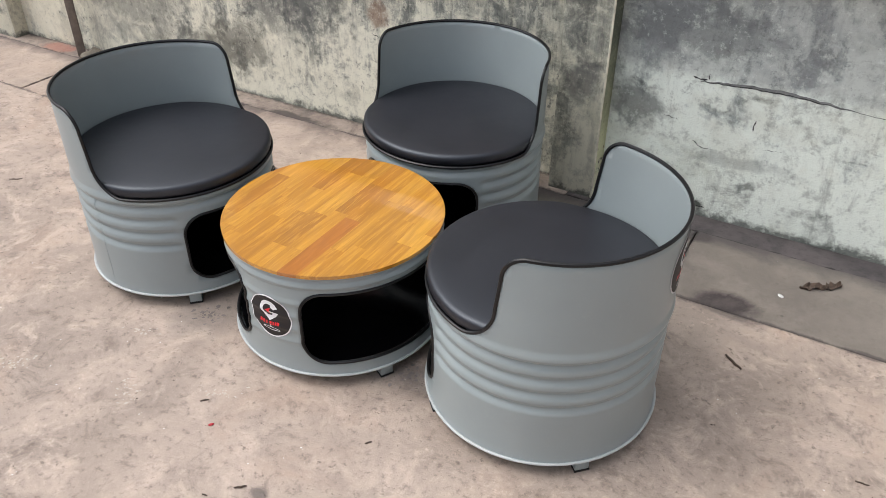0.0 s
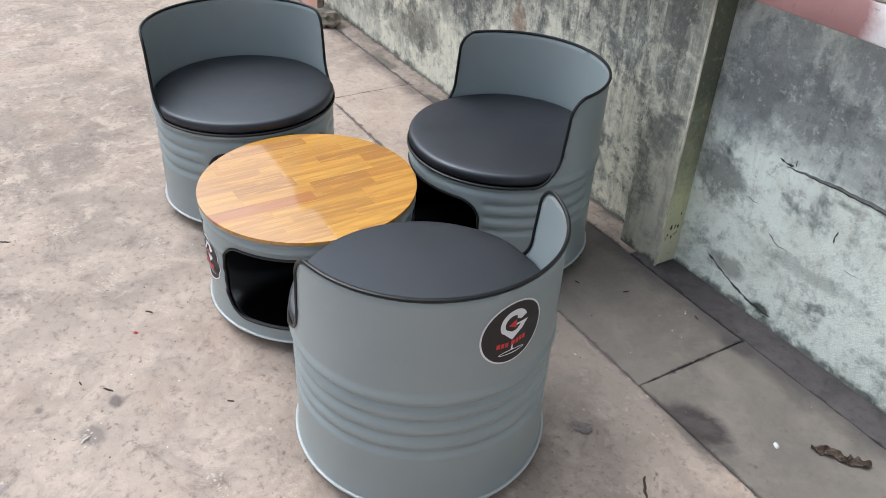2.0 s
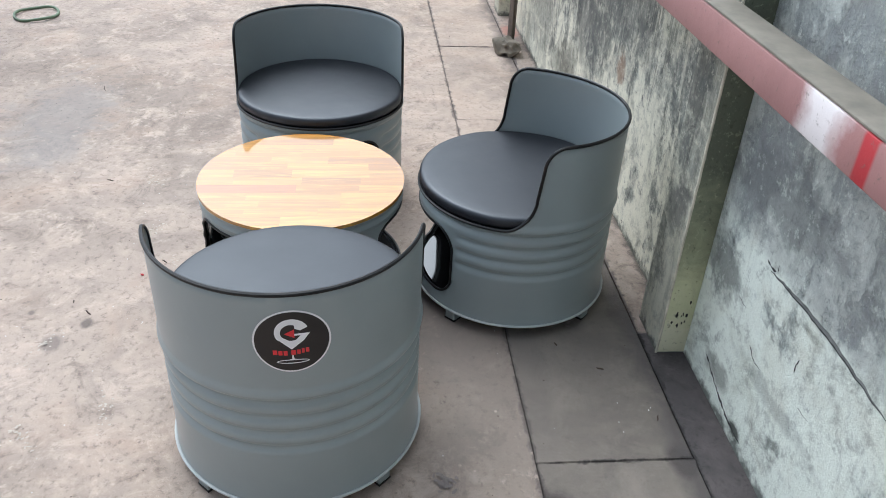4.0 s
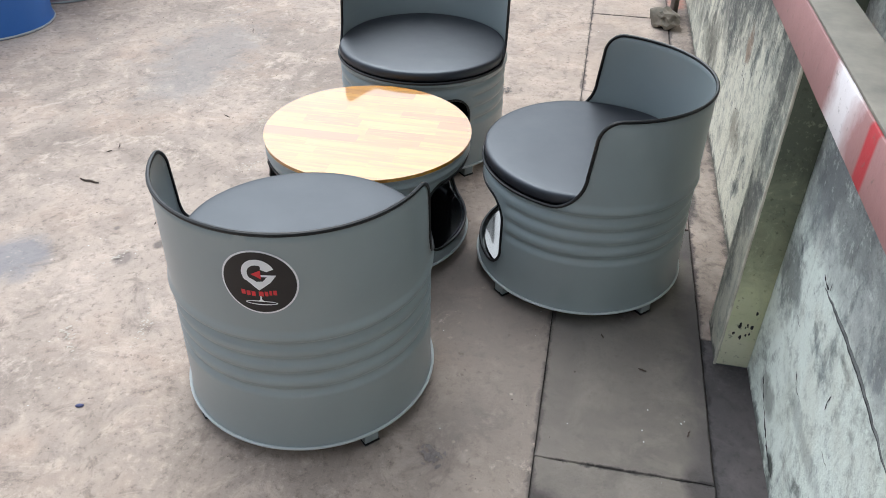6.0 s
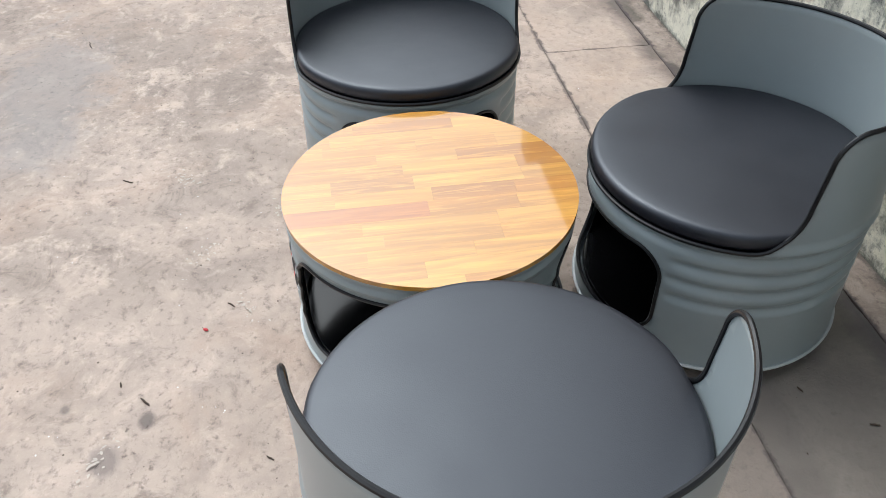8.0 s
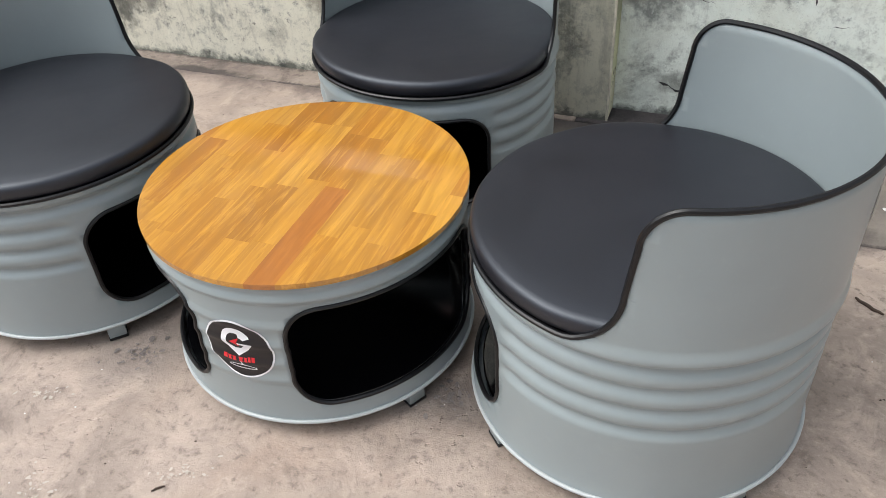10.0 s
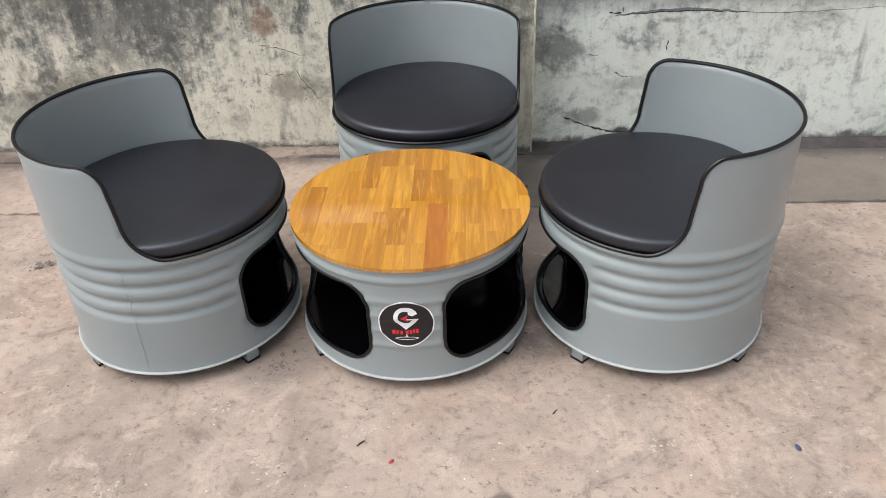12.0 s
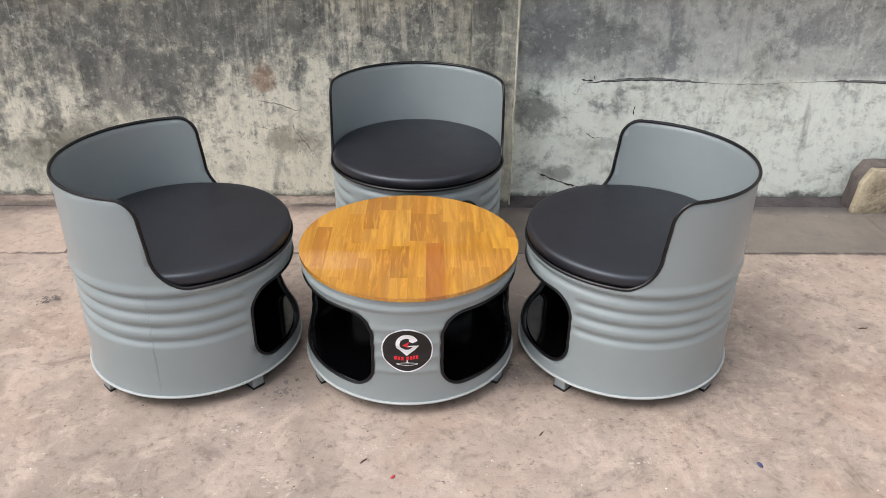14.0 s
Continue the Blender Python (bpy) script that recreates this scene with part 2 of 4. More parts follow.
    black = k.maths("MULTIPLY", k.grey(fine, 0.42, 0.35), k.grey(med, 0.42, 0.6, 0.12 * specks, 0.7 * specks))
    black = k.maths("MULTIPLY", black, k.maths("SUBTRACT", 1.0, k.maths("MULTIPLY", bay, 0.55)))
    c = k.mix(black, c, tuple(x * 0.35 for x in soot))
    c = k.mix(k.grey(grit, 0.6, 0.75, 0, 0.3), c, tuple(x * 0.7 for x in soot))
    k.colour(c)
    h = k.maths("ADD", k.maths("MULTIPLY", fine, 0.6), k.maths("MULTIPLY", k.grey(a, 0.46, 0.58), 0.35))
    h = k.maths("ADD", h, k.maths("MULTIPLY", med, 0.5))
    h = k.maths("ADD", h, k.maths("MULTIPLY", grit, 0.25))
    k.bump(h, 0.011, 0.7)
    return k.m


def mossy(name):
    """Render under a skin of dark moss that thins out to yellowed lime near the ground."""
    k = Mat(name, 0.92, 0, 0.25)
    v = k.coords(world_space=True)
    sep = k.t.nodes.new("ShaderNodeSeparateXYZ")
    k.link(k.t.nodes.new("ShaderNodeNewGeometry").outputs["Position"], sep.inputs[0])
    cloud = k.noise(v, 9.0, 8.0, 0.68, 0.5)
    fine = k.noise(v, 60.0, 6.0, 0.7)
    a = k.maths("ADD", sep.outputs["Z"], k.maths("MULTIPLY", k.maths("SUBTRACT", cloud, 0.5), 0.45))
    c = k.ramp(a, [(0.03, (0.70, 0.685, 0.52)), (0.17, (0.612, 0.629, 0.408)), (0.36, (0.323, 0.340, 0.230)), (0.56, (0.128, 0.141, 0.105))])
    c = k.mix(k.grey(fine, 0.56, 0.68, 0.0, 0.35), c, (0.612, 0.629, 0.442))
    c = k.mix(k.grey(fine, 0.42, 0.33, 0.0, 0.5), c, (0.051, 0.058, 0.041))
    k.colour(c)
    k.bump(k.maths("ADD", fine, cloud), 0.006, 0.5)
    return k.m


def leatherette(name, base):
    k = Mat(name, 0.44, 0, 0.85)
    v = k.coords()
    n = k.noise(v, 9.0, 4.0)
    vor = k.node("ShaderNodeTexVoronoi", Scale=520.0)
    k.link(v, vor.inputs["Vector"])
    k.b.inputs["Specular Tint"].default_value = (0.84, 0.91, 1.0, 1)
    k.colour(k.ramp(n, [(0.3, tuple(c * 0.88 for c in base)), (0.7, tuple(c * 1.12 for c in base))]))
    k.rough(k.grey(n, 0.3, 0.7, 0.42, 0.51))
    soft = k.noise(v, 26.0, 3.0)
    k.bump(k.maths("ADD", k.maths("MULTIPLY", vor.outputs["Distance"], 0.25), soft), 0.0009, 0.35)
    return k.m


def timber(name, tones, coat=1.0):
    """Varnished rubberwood, grain along y; each stave its own tone."""
    k = Mat(name, 0.38, 0, 0.4)
    info = k.t.nodes.new("ShaderNodeObjectInfo")
    v = k.coords((1, 0.07, 1), world_space=True)
    shift = k.t.nodes.new("ShaderNodeVectorMath")
    shift.operation = "ADD"
    k.link(v, shift.inputs[0])
    jump = k.maths("MULTIPLY", info.outputs["Random"], 37.0)
    comb = k.t.nodes.new("ShaderNodeCombineXYZ")
    k.link(jump, comb.inputs[0])
    k.link(jump, comb.inputs[1])
    k.link(comb.outputs[0], shift.inputs[1])
    v = shift.outputs[0]
    grain = k.noise(v, 75.0, 6.0, 0.65, 0.8)
    band = k.noise(v, 20.0, 4.0, 0.6, 1.4)
    pore = k.noise(v, 260.0, 3.0, 0.7)
    lo, mid, hi = tones
    c = k.ramp(info.outputs["Random"], [(0.0, lo), (0.35, mid), (0.72, hi), (1.0, tuple(x * 0.92 for x in lo))])
    c = k.mix(k.grey(band, 0.42, 0.62, 0.0, 0.55), c, tuple(x * 0.74 for x in lo))
    c = k.mix(k.grey(grain, 0.5, 0.66, 0.0, 0.55), c, tuple(min(1, x * 1.2) for x in hi))
    c = k.mix(k.grey(pore, 0.6, 0.74, 0.0, 0.35), c, tuple(x * 0.5 for x in lo))
    k.colour(c)
    k.bump(grain, 0.0005, 0.12)
    k.coat(coat, 0.05, 1.72)
    return k.m


def patchy_paint(name, base, spot_white, stripe, seed=0.0):
    """Old rail with pink paint, sprayed white and a red stripe."""
    k = Mat(name, 0.6, 0, 0.4)
    v = k.coords(world_space=True)
    n = k.noise(v, 7.0, 6.0, 0.65)
    fine = k.noise(v, 60.0, 5.0, 0.7)
    sep = k.t.nodes.new("ShaderNodeSeparateXYZ")
    k.link(k.t.nodes.new("ShaderNodeNewGeometry").outputs["Position"], sep.inputs[0])
    x = sep.outputs["X"]
    c = k.ramp(n, [(0.3, tuple(q * 0.8 for q in base)), (0.7, base)])
    wav = k.maths("ADD", x, k.maths("MULTIPLY", k.maths("SUBTRACT", n, 0.5), 0.12))
    for a, b in spot_white:
        d = k.maths("ABSOLUTE", k.maths("SUBTRACT", wav, (a + b) / 2))
        c = k.mix(k.grey(d, (b - a) / 2, (b - a) / 5, 0, 0.95), c, (0.78, 0.74, 0.75))
    for a, b in stripe:
        d = k.maths("ABSOLUTE", k.maths("SUBTRACT", x, (a + b) / 2))
        c = k.mix(k.grey(d, (b - a) / 2, (b - a) / 2 - 0.008, 0, 0.95), c, (0.42, 0.03, 0.04))
    c = k.mix(k.grey(fine, 0.58, 0.7, 0, 0.6), c, (0.16, 0.13, 0.11))
    k.colour(c)
    k.bump(fine, 0.002, 0.4)
    return k.m


GREY = paint("grey_enamel", (0.266, 0.304, 0.311), 0.32, 0.65)
RIM = paint("worn_pale_rim", (0.44, 0.465, 0.47), 0.35)
RUBBER = plain("black_rubber", (0.005, 0.005, 0.006), 0.36, 0, 40, 0.2, 0.0003, 0.4)
GLOSS = Mat("black_gloss", 0.12, 0, 0.6)
GLOSS.colour((0.002, 0.002, 0.0025))
GLOSS.coat(1.0, 0.04, 1.75)
GLOSS = GLOSS.m
LINING = Mat("black_lining", 0.14, 0, 0.3)
LINING.colour((0.0015, 0.0015, 0.002))
LINING = LINING.m
LEATHER = leatherette("black_leatherette", (0.0068, 0.0062, 0.0096))
WOOD = timber("varnished_rubberwood", ((0.41, 0.160, 0.012), (0.505, 0.222, 0.017), (0.62, 0.310, 0.036)))
WOOD_RED = timber("varnished_red_stave", ((0.37, 0.122, 0.014), (0.40, 0.136, 0.016), (0.43, 0.152, 0.018)))
WOOD_CORE = plain("board_edge", (0.45, 0.20, 0.05), 0.45)
WHITE = plain("white_print", (0.78, 0.78, 0.8), 0.35, 0, 30, 0.04)
BLACK_PRINT = plain("black_print", (0.010, 0.008, 0.009), 0.5, 0, 30, 0.1)
RED_PRINT = plain("red_print", (0.62, 0.02, 0.03), 0.35, 0, 30, 0.08)
SEAM_DIRT = (0.085, 0.068, 0.068)
# spots: dirt marks, plus shade under and between the drums put into the colour
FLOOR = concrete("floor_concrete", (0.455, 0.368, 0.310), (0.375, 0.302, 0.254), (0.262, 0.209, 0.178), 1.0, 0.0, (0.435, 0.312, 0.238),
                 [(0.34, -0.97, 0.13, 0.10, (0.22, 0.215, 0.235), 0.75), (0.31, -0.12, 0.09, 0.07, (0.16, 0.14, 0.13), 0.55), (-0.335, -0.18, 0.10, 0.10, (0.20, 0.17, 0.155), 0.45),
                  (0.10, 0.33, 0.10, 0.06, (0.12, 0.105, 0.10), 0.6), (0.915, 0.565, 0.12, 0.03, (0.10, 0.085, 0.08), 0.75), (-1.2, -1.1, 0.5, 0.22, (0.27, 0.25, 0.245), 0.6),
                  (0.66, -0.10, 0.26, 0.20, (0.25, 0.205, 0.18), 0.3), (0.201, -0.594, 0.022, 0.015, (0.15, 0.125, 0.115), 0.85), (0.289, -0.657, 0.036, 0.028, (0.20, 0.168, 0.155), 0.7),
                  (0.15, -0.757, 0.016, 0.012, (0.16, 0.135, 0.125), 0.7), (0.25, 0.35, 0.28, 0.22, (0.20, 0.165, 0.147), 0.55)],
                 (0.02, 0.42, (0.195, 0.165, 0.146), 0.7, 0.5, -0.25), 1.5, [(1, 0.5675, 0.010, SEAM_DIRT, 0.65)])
CROSS = [(0, 0.752 + 0.978 * i, 0.007, SEAM_DIRT, 0.75) for i in (-3, -2, -1, 0)]
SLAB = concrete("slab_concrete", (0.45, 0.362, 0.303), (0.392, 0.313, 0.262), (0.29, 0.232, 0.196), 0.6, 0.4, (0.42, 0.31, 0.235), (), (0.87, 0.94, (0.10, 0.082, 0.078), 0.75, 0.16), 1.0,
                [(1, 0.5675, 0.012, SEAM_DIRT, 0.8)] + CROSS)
# darker eastern slabs: damp, with the shade near the wall put into their colour
SLAB_DARK = concrete("dark_slab_concrete", (0.212, 0.186, 0.16), (0.185, 0.161, 0.139), (0.14, 0.122, 0.108), 0.3, 0.55, None,
                     [(0.915, 0.60, 0.095, 0.05, (0.045, 0.035, 0.036), 0.95), (0.76, 0.92, 0.07, 0.035, (0.06, 0.052, 0.05), 0.85),
                      (0.22, 0.76, 0.05, 0.04, (0.13, 0.11, 0.105), 0.5), (0.35, 0.60, 0.5, 0.05, (0.15, 0.13, 0.118), 0.5)], (0.875, 0.938, (0.075, 0.066, 0.066), 0.8, 0.14), 0.45,
                     [(1, 0.5675, 0.011, (0.06, 0.051, 0.048), 0.65), (0, 0.752, 0.008, (0.03, 0.026, 0.026), 0.85), (0, -0.226, 0.006, (0.04, 0.034, 0.034), 0.8)])
GUTTER = concrete("gutter_concrete", (0.095, 0.083, 0.083), (0.066, 0.058, 0.06), (0.036, 0.032, 0.034), 0.6, 0.8, None, (), None, 1.0,
                  [(1, 0.9485, 0.009, (0.018, 0.016, 0.016), 0.9)])
GUTTER_DRY = concrete("dry_gutter_concrete", (0.36, 0.295, 0.25), (0.28, 0.225, 0.192), (0.15, 0.122, 0.11), 0.6, 2.2, None, [(-0.95, 0.965, 0.18, 0.03, (0.07, 0.06, 0.055), 0.85), (-0.40, 0.962, 0.12, 0.022, (0.06, 0.052, 0.05), 0.85), (-1.5, 0.97, 0.12, 0.04, (0.08, 0.07, 0.06), 0.7), (-2.45, 1.0, 0.12, 0.05, (0.36, 0.16, 0.12), 0.7)], None, 1.2,
                      [(1, 0.9485, 0.012, SEAM_DIRT, 0.85), (1, 1.056, 0.016, (0.07, 0.062, 0.056), 0.7)])
JOINT = plain("packed_dirt", (0.045, 0.038, 0.034), 0.95, 0, 30, 0.4)
EARTH = plain("dark_earth", (0.05, 0.043, 0.038), 0.95, 0, 12, 0.4)
WALL = plaster("old_limewash", (0.76, 0.735, 0.615), (0.31, 0.315, 0.285), (0.058, 0.064, 0.061), (0.29, 0.30, 0.22), (0.28, (0.79, 0.84, 0.775), (0.47, 0.515, 0.50)), 0.475, 0.04,
               [(-0.567, 0.473, 0.045, 0.06, (0.26, 0.15, 0.10), 0.7), (-0.47, 0.225, 0.10, 0.05, (0.20, 0.17, 0.13), 0.6), (0.465, 0.34, 0.085, 0.075, (0.10, 0.105, 0.105), 0.7),
                (0.55, 0.10, 0.07, 0.035, (0.14, 0.14, 0.125), 0.6), (0.70, 0.035, 0.045, 0.02, (0.03, 0.035, 0.03), 0.9), (-1.45, 0.18, 0.18, 0.10, (0.16, 0.16, 0.13), 0.5),
                (-1.05, 0.48, 0.30, 0.15, (0.13, 0.132, 0.128), 0.7), (-1.30, 0.22, 0.20, 0.13, (0.14, 0.135, 0.115), 0.7), (-1.9, 0.35, 0.35, 0.25, (0.15, 0.15, 0.14), 0.6), (-0.75, 0.66, 0.65, 0.10, (0.15, 0.153, 0.148), 0.5), (0.62, 0.62, 0.30, 0.10, (0.16, 0.165, 0.17), 0.6), (0.80, 0.22, 0.20, 0.025, (0.22, 0.24, 0.23), 0.45),
                (-2.55, 0.28, 0.28, 0.32, (0.68, 0.64, 0.52), 0.75), (-3.5, 0.4, 0.5, 0.6, (0.74, 0.70, 0.58), 0.8)])
PILLAR = plaster("pillar_render", (0.72, 0.70, 0.58), (0.42, 0.415, 0.35), (0.10, 0.105, 0.10), (0.31, 0.32, 0.23), None, None, 0.03,
                 [(0.29, 0.42, 0.06, 0.10, (0.11, 0.112, 0.115), 0.7), (0.24, 0.72, 0.07, 0.16, (0.10, 0.105, 0.10), 0.7)], 0.5)
MOSS = mossy("mossy_render")
ARRIS = plain("worn_lime_edge", (0.58, 0.55, 0.45), 0.9, 0, 25, 0.35, 0.003)
FAR_WALL = plaster("yard_wall_render", (0.50, 0.49, 0.46), (0.42, 0.42, 0.40), (0.25, 0.25, 0.25), (0.30, 0.31, 0.28))
RAIL = patchy_paint("pink_rail_paint", (0.38, 0.20, 0.195), [(-0.53, -0.14), (0.79, 0.97)], [(0.995, 1.04)])
RAIL_TOP = plain("rail_bare_top", (0.20, 0.18, 0.15), 0.7, 0, 18, 0.3)
LEDGE_SHADE = plain("ledge_shade", (0.17, 0.175, 0.172), 0.95, 0, 40, 0.5)
CRACK = plain("crack_shadowed_mortar", (0.035, 0.035, 0.036), 0.95, 0, 40, 0.4)
STEEL = plain("rusty_steel", (0.15, 0.125, 0.108), 0.65, 0.5, 22, 0.45)
RUST_DARK = plain("dark_rust", (0.035, 0.028, 0.025), 0.8, 0.2, 22, 0.4)
ROCK = plain("grey_rock", (0.19, 0.165, 0.13), 0.9, 0, 16, 0.45, 0.006)
STONE = concrete("old_concrete_block", (0.46, 0.40, 0.285), (0.34, 0.29, 0.205), (0.15, 0.125, 0.095), 1.0, 2.6, (0.34, 0.26, 0.16), (), None, 1.2)
# darker copy of the block concrete: shade of its side put into the colour
STONE_SHADE = concrete("shaded_block_rear", (0.16, 0.135, 0.125), (0.115, 0.097, 0.092), (0.06, 0.052, 0.05), 1.0, 2.6)
BLUE = paint("blue_enamel", (0.03, 0.13, 0.42), 0.4)
PINK = paint("faded_mauve_enamel", (0.40, 0.30, 0.31), 0.5)
TWIG = plain("dry_twig", (0.06, 0.04, 0.028), 0.9, 0, 60, 0.4)
LEAF = plain("dry_leaf", (0.075, 0.05, 0.036), 0.85, 0, 40, 0.4)
STAIN = concrete("damp_stain", (0.25, 0.215, 0.20), (0.20, 0.17, 0.16), (0.13, 0.115, 0.11), 0.4, 1.4)
PAPER = plain("paper_scrap", (0.72, 0.72, 0.70), 0.8, 0, 60, 0.1)
RED_BIT = plain("red_scrap", (0.55, 0.05, 0.06), 0.6, 0, 60, 0.2)
BLUE_BIT = plain("blue_scrap", (0.07, 0.075, 0.17), 0.7, 0, 60, 0.3)
HOSE = plain("green_hose", (0.14, 0.20, 0.12), 0.5, 0, 30, 0.2)


# ---- building helpers ----
def mesh_of(bm, name, mat, smooth=True, angle=40):
    bmesh.ops.recalc_face_normals(bm, faces=bm.faces)
    me = bpy.data.meshes.new(name)
    for e in bm.edges:
        if len(e.link_faces) == 2 and e.calc_face_angle(0) > radians(angle):
            e.smooth = False
    for f in bm.faces:
        f.smooth = smooth
    bm.to_mesh(me)
    bm.free()
    me.materials.append(mat)
    return me


def part(name, bm, mat, parent, label="", smooth=True, angle=40):
    ob = new(name, mesh_of(bm, name, mat, smooth, angle))
    ob.parent = parent
    return tagged(ob, label) if label else ob


def thing(name, label, category, m=None, group=""):
    ob = new(name)
    ob.empty_display_size = 0.1
    if m is not None:
        ob.matrix_basis = m
    return tagged(ob, label, category, group)


def solo(name, bm, mat, label, category, m=None, kind="", smooth=True, angle=40, group=""):
    ob = new(name, mesh_of(bm, name, mat, smooth, angle))
    if m is not None:
        ob.matrix_basis = m
    return tagged(ob, label, category, group, kind)


def box(x0, x1, y0, y1, z0, z1, bevel=0.0, bm=None):
    bm = bm or bmesh.new()
    r = bmesh.ops.create_cube(bm, size=1.0, matrix=Matrix.LocRotScale(
        ((x0 + x1) / 2, (y0 + y1) / 2, (z0 + z1) / 2), None, (x1 - x0, y1 - y0, z1 - z0)))
    if bevel:
        vs = set(r["verts"])
        bmesh.ops.bevel(bm, geom=[e for e in bm.edges if e.verts[0] in vs], offset=bevel, segments=2, affect="EDGES", profile=0.5)
    return bm


def lathe(profile, steps=96, bm=None, cap=False):
    """Turn (r, z) points round z."""
    bm = bm or bmesh.new()
    rings = []
    for r, z in profile:
        if r < 1e-6:
            rings.append([bm.verts.new((0, 0, z))] * steps)
        else:
            rings.append([bm.verts.new((r * math.cos(2 * math.pi * i / steps), r * math.sin(2 * math.pi * i / steps), z)) for i in range(steps)])
    for a, b in zip(rings, rings[1:]):
        for i in range(steps):
            j = (i + 1) % steps
            quad = list(dict.fromkeys((a[i], a[j], b[j], b[i])))
            if len(quad) > 2:
                bm.faces.new(quad)
    return bm


def tube(points, r, closed=False, sides=8, bm=None):
    """A round bar along points."""
    bm = bm or bmesh.new()
    pts = [Vector(p) for p in points]
    n = len(pts)
    rings, up = [], None
    for i, p in enumerate(pts):
        a = pts[(i - 1) % n] if closed or i else p
        b = pts[(i + 1) % n] if closed or i < n - 1 else p
        way = (b - a).normalized()
        if up is None:
            up = way.orthogonal().normalized()
        up = (up - way * up.dot(way)).normalized()
        side = way.cross(up)
        rr = r(i / (n - 1)) if callable(r) else r
        rings.append([bm.verts.new(p + (up * math.cos(2 * math.pi * k / sides) + side * math.sin(2 * math.pi * k / sides)) * rr) for k in range(sides)])
    last = n if closed else n - 1
    for i in range(last):
        a, b = rings[i], rings[(i + 1) % n]
        off = 0
        if closed and i == n - 1:
            off = min(range(sides), key=lambda o: (a[0].co - b[o].co).length)
        for k in range(sides):
            bm.faces.new((a[k], a[(k + 1) % sides], b[(k + 1 + off) % sides], b[(k + off) % sides]))
    if not closed:
        bm.faces.new(rings[0])
        bm.faces.new(list(reversed(rings[-1])))
    return bm


def rounded(cx, cz, hw, hh, r, seg=10):
    """Outline of a rounded rectangle in an unrolled sheet."""
    out = []
    for sx, sz, a0 in ((1, 1, 0), (-1, 1, 90), (-1, -1, 180), (1, -1, 270)):
        for i in range(seg + 1):
            a = radians(a0 + 90 * i / seg)
            out.append((cx + sx * (hw - r) + r * math.cos(a), cz + sz * (hh - r) + r * math.sin(a)))
    res = []
    for a, b in zip(out, out[1:] + out[:1]):
        d = math.hypot(b[0] - a[0], b[1] - a[1])
        k = max(1, int(d / 0.014))
        res += [(a[0] + (b[0] - a[0]) * i / k, a[1] + (b[1] - a[1]) * i / k) for i in range(k)]
    return res


def inside(poly, x, z):
    hit = False
    for (x0, z0), (x1, z1) in zip(poly, poly[1:] + poly[:1]):
        if (z0 > z) != (z1 > z) and x < (x1 - x0) * (z - z0) / (z1 - z0) + x0:
            hit = not hit
    return hit


def wrap(s, z, r, radius):
    """Unrolled (s, z) onto the drum: s = 0 is its front (-y)."""
    a = s / radius
    return Vector((r * math.sin(a), -r * math.cos(a), z))


def sheet(top, bottom, holes, rows, profile, radius, steps=120):
    """A drum's wall cut out of sheet: top and bottom are heights by angle, holes are outlines, profile(z) its radius."""
    from mathutils.geometry import delaunay_2d_cdt
    half = math.pi * radius
    cols = [-half + 2 * half * i / steps for i in range(steps + 1)]
    verts, edges = [], []

    def loop(pts, closed):
        n0 = len(verts)
        verts.extend(Vector(p) for p in pts)
        n = len(pts)
        edges.extend((n0 + i, n0 + (i + 1) % n) for i in range(n if closed else n - 1))

    rim = top(cols)
    outline = [(c, bottom) for c in cols] + [(half, z) for z in rows if bottom + 1e-4 < z < rim[-1][1] - 1e-4] + list(reversed(rim)) \
        + [(-half, z) for z in reversed(rows) if bottom + 1e-4 < z < rim[0][1] - 1e-4]
    loop(outline, True)
    for h in holes:
        loop(h, True)
    near = np.array([p for p in outline] + [p for h in holes for p in h])
    for z in rows:
        for c in cols[1:-1]:
            if not inside(outline, c, z) or any(inside(h, c, z) for h in holes):
                continue
            if np.min(np.hypot(near[:, 0] - c, near[:, 1] - z)) < 0.0035:
                continue
            verts.append(Vector((c, z)))
    vs, _, fs, *_ = delaunay_2d_cdt(verts, edges, [], 0, 1e-6)
    bm = bmesh.new()
    made = [bm.verts.new(wrap(v.x, v.y, profile(v.y, v.x), radius)) for v in vs]
    for f in fs:
        c = sum((vs[i] for i in f), Vector((0, 0))) / len(f)
        if inside(outline, c.x, c.y) and not any(inside(h, c.x, c.y) for h in holes):
            bm.faces.new([made[i] for i in f])
    bmesh.ops.remove_doubles(bm, verts=bm.verts, dist=0.0003)
    loose = [v for v in bm.verts if not v.link_faces]
    bmesh.ops.delete(bm, geom=loose, context="VERTS")
    return bm


def thicken(ob, depth, offset=-1):
    m = ob.modifiers.new("sheet_thickness", "SOLIDIFY")
    m.thickness, m.offset = depth, offset
    return ob


def bulge(z, at, width, high):
    d = abs(z - at) / width
    return high * 0.5 * (1 + math.cos(math.pi * d)) if d < 1 else 0.0


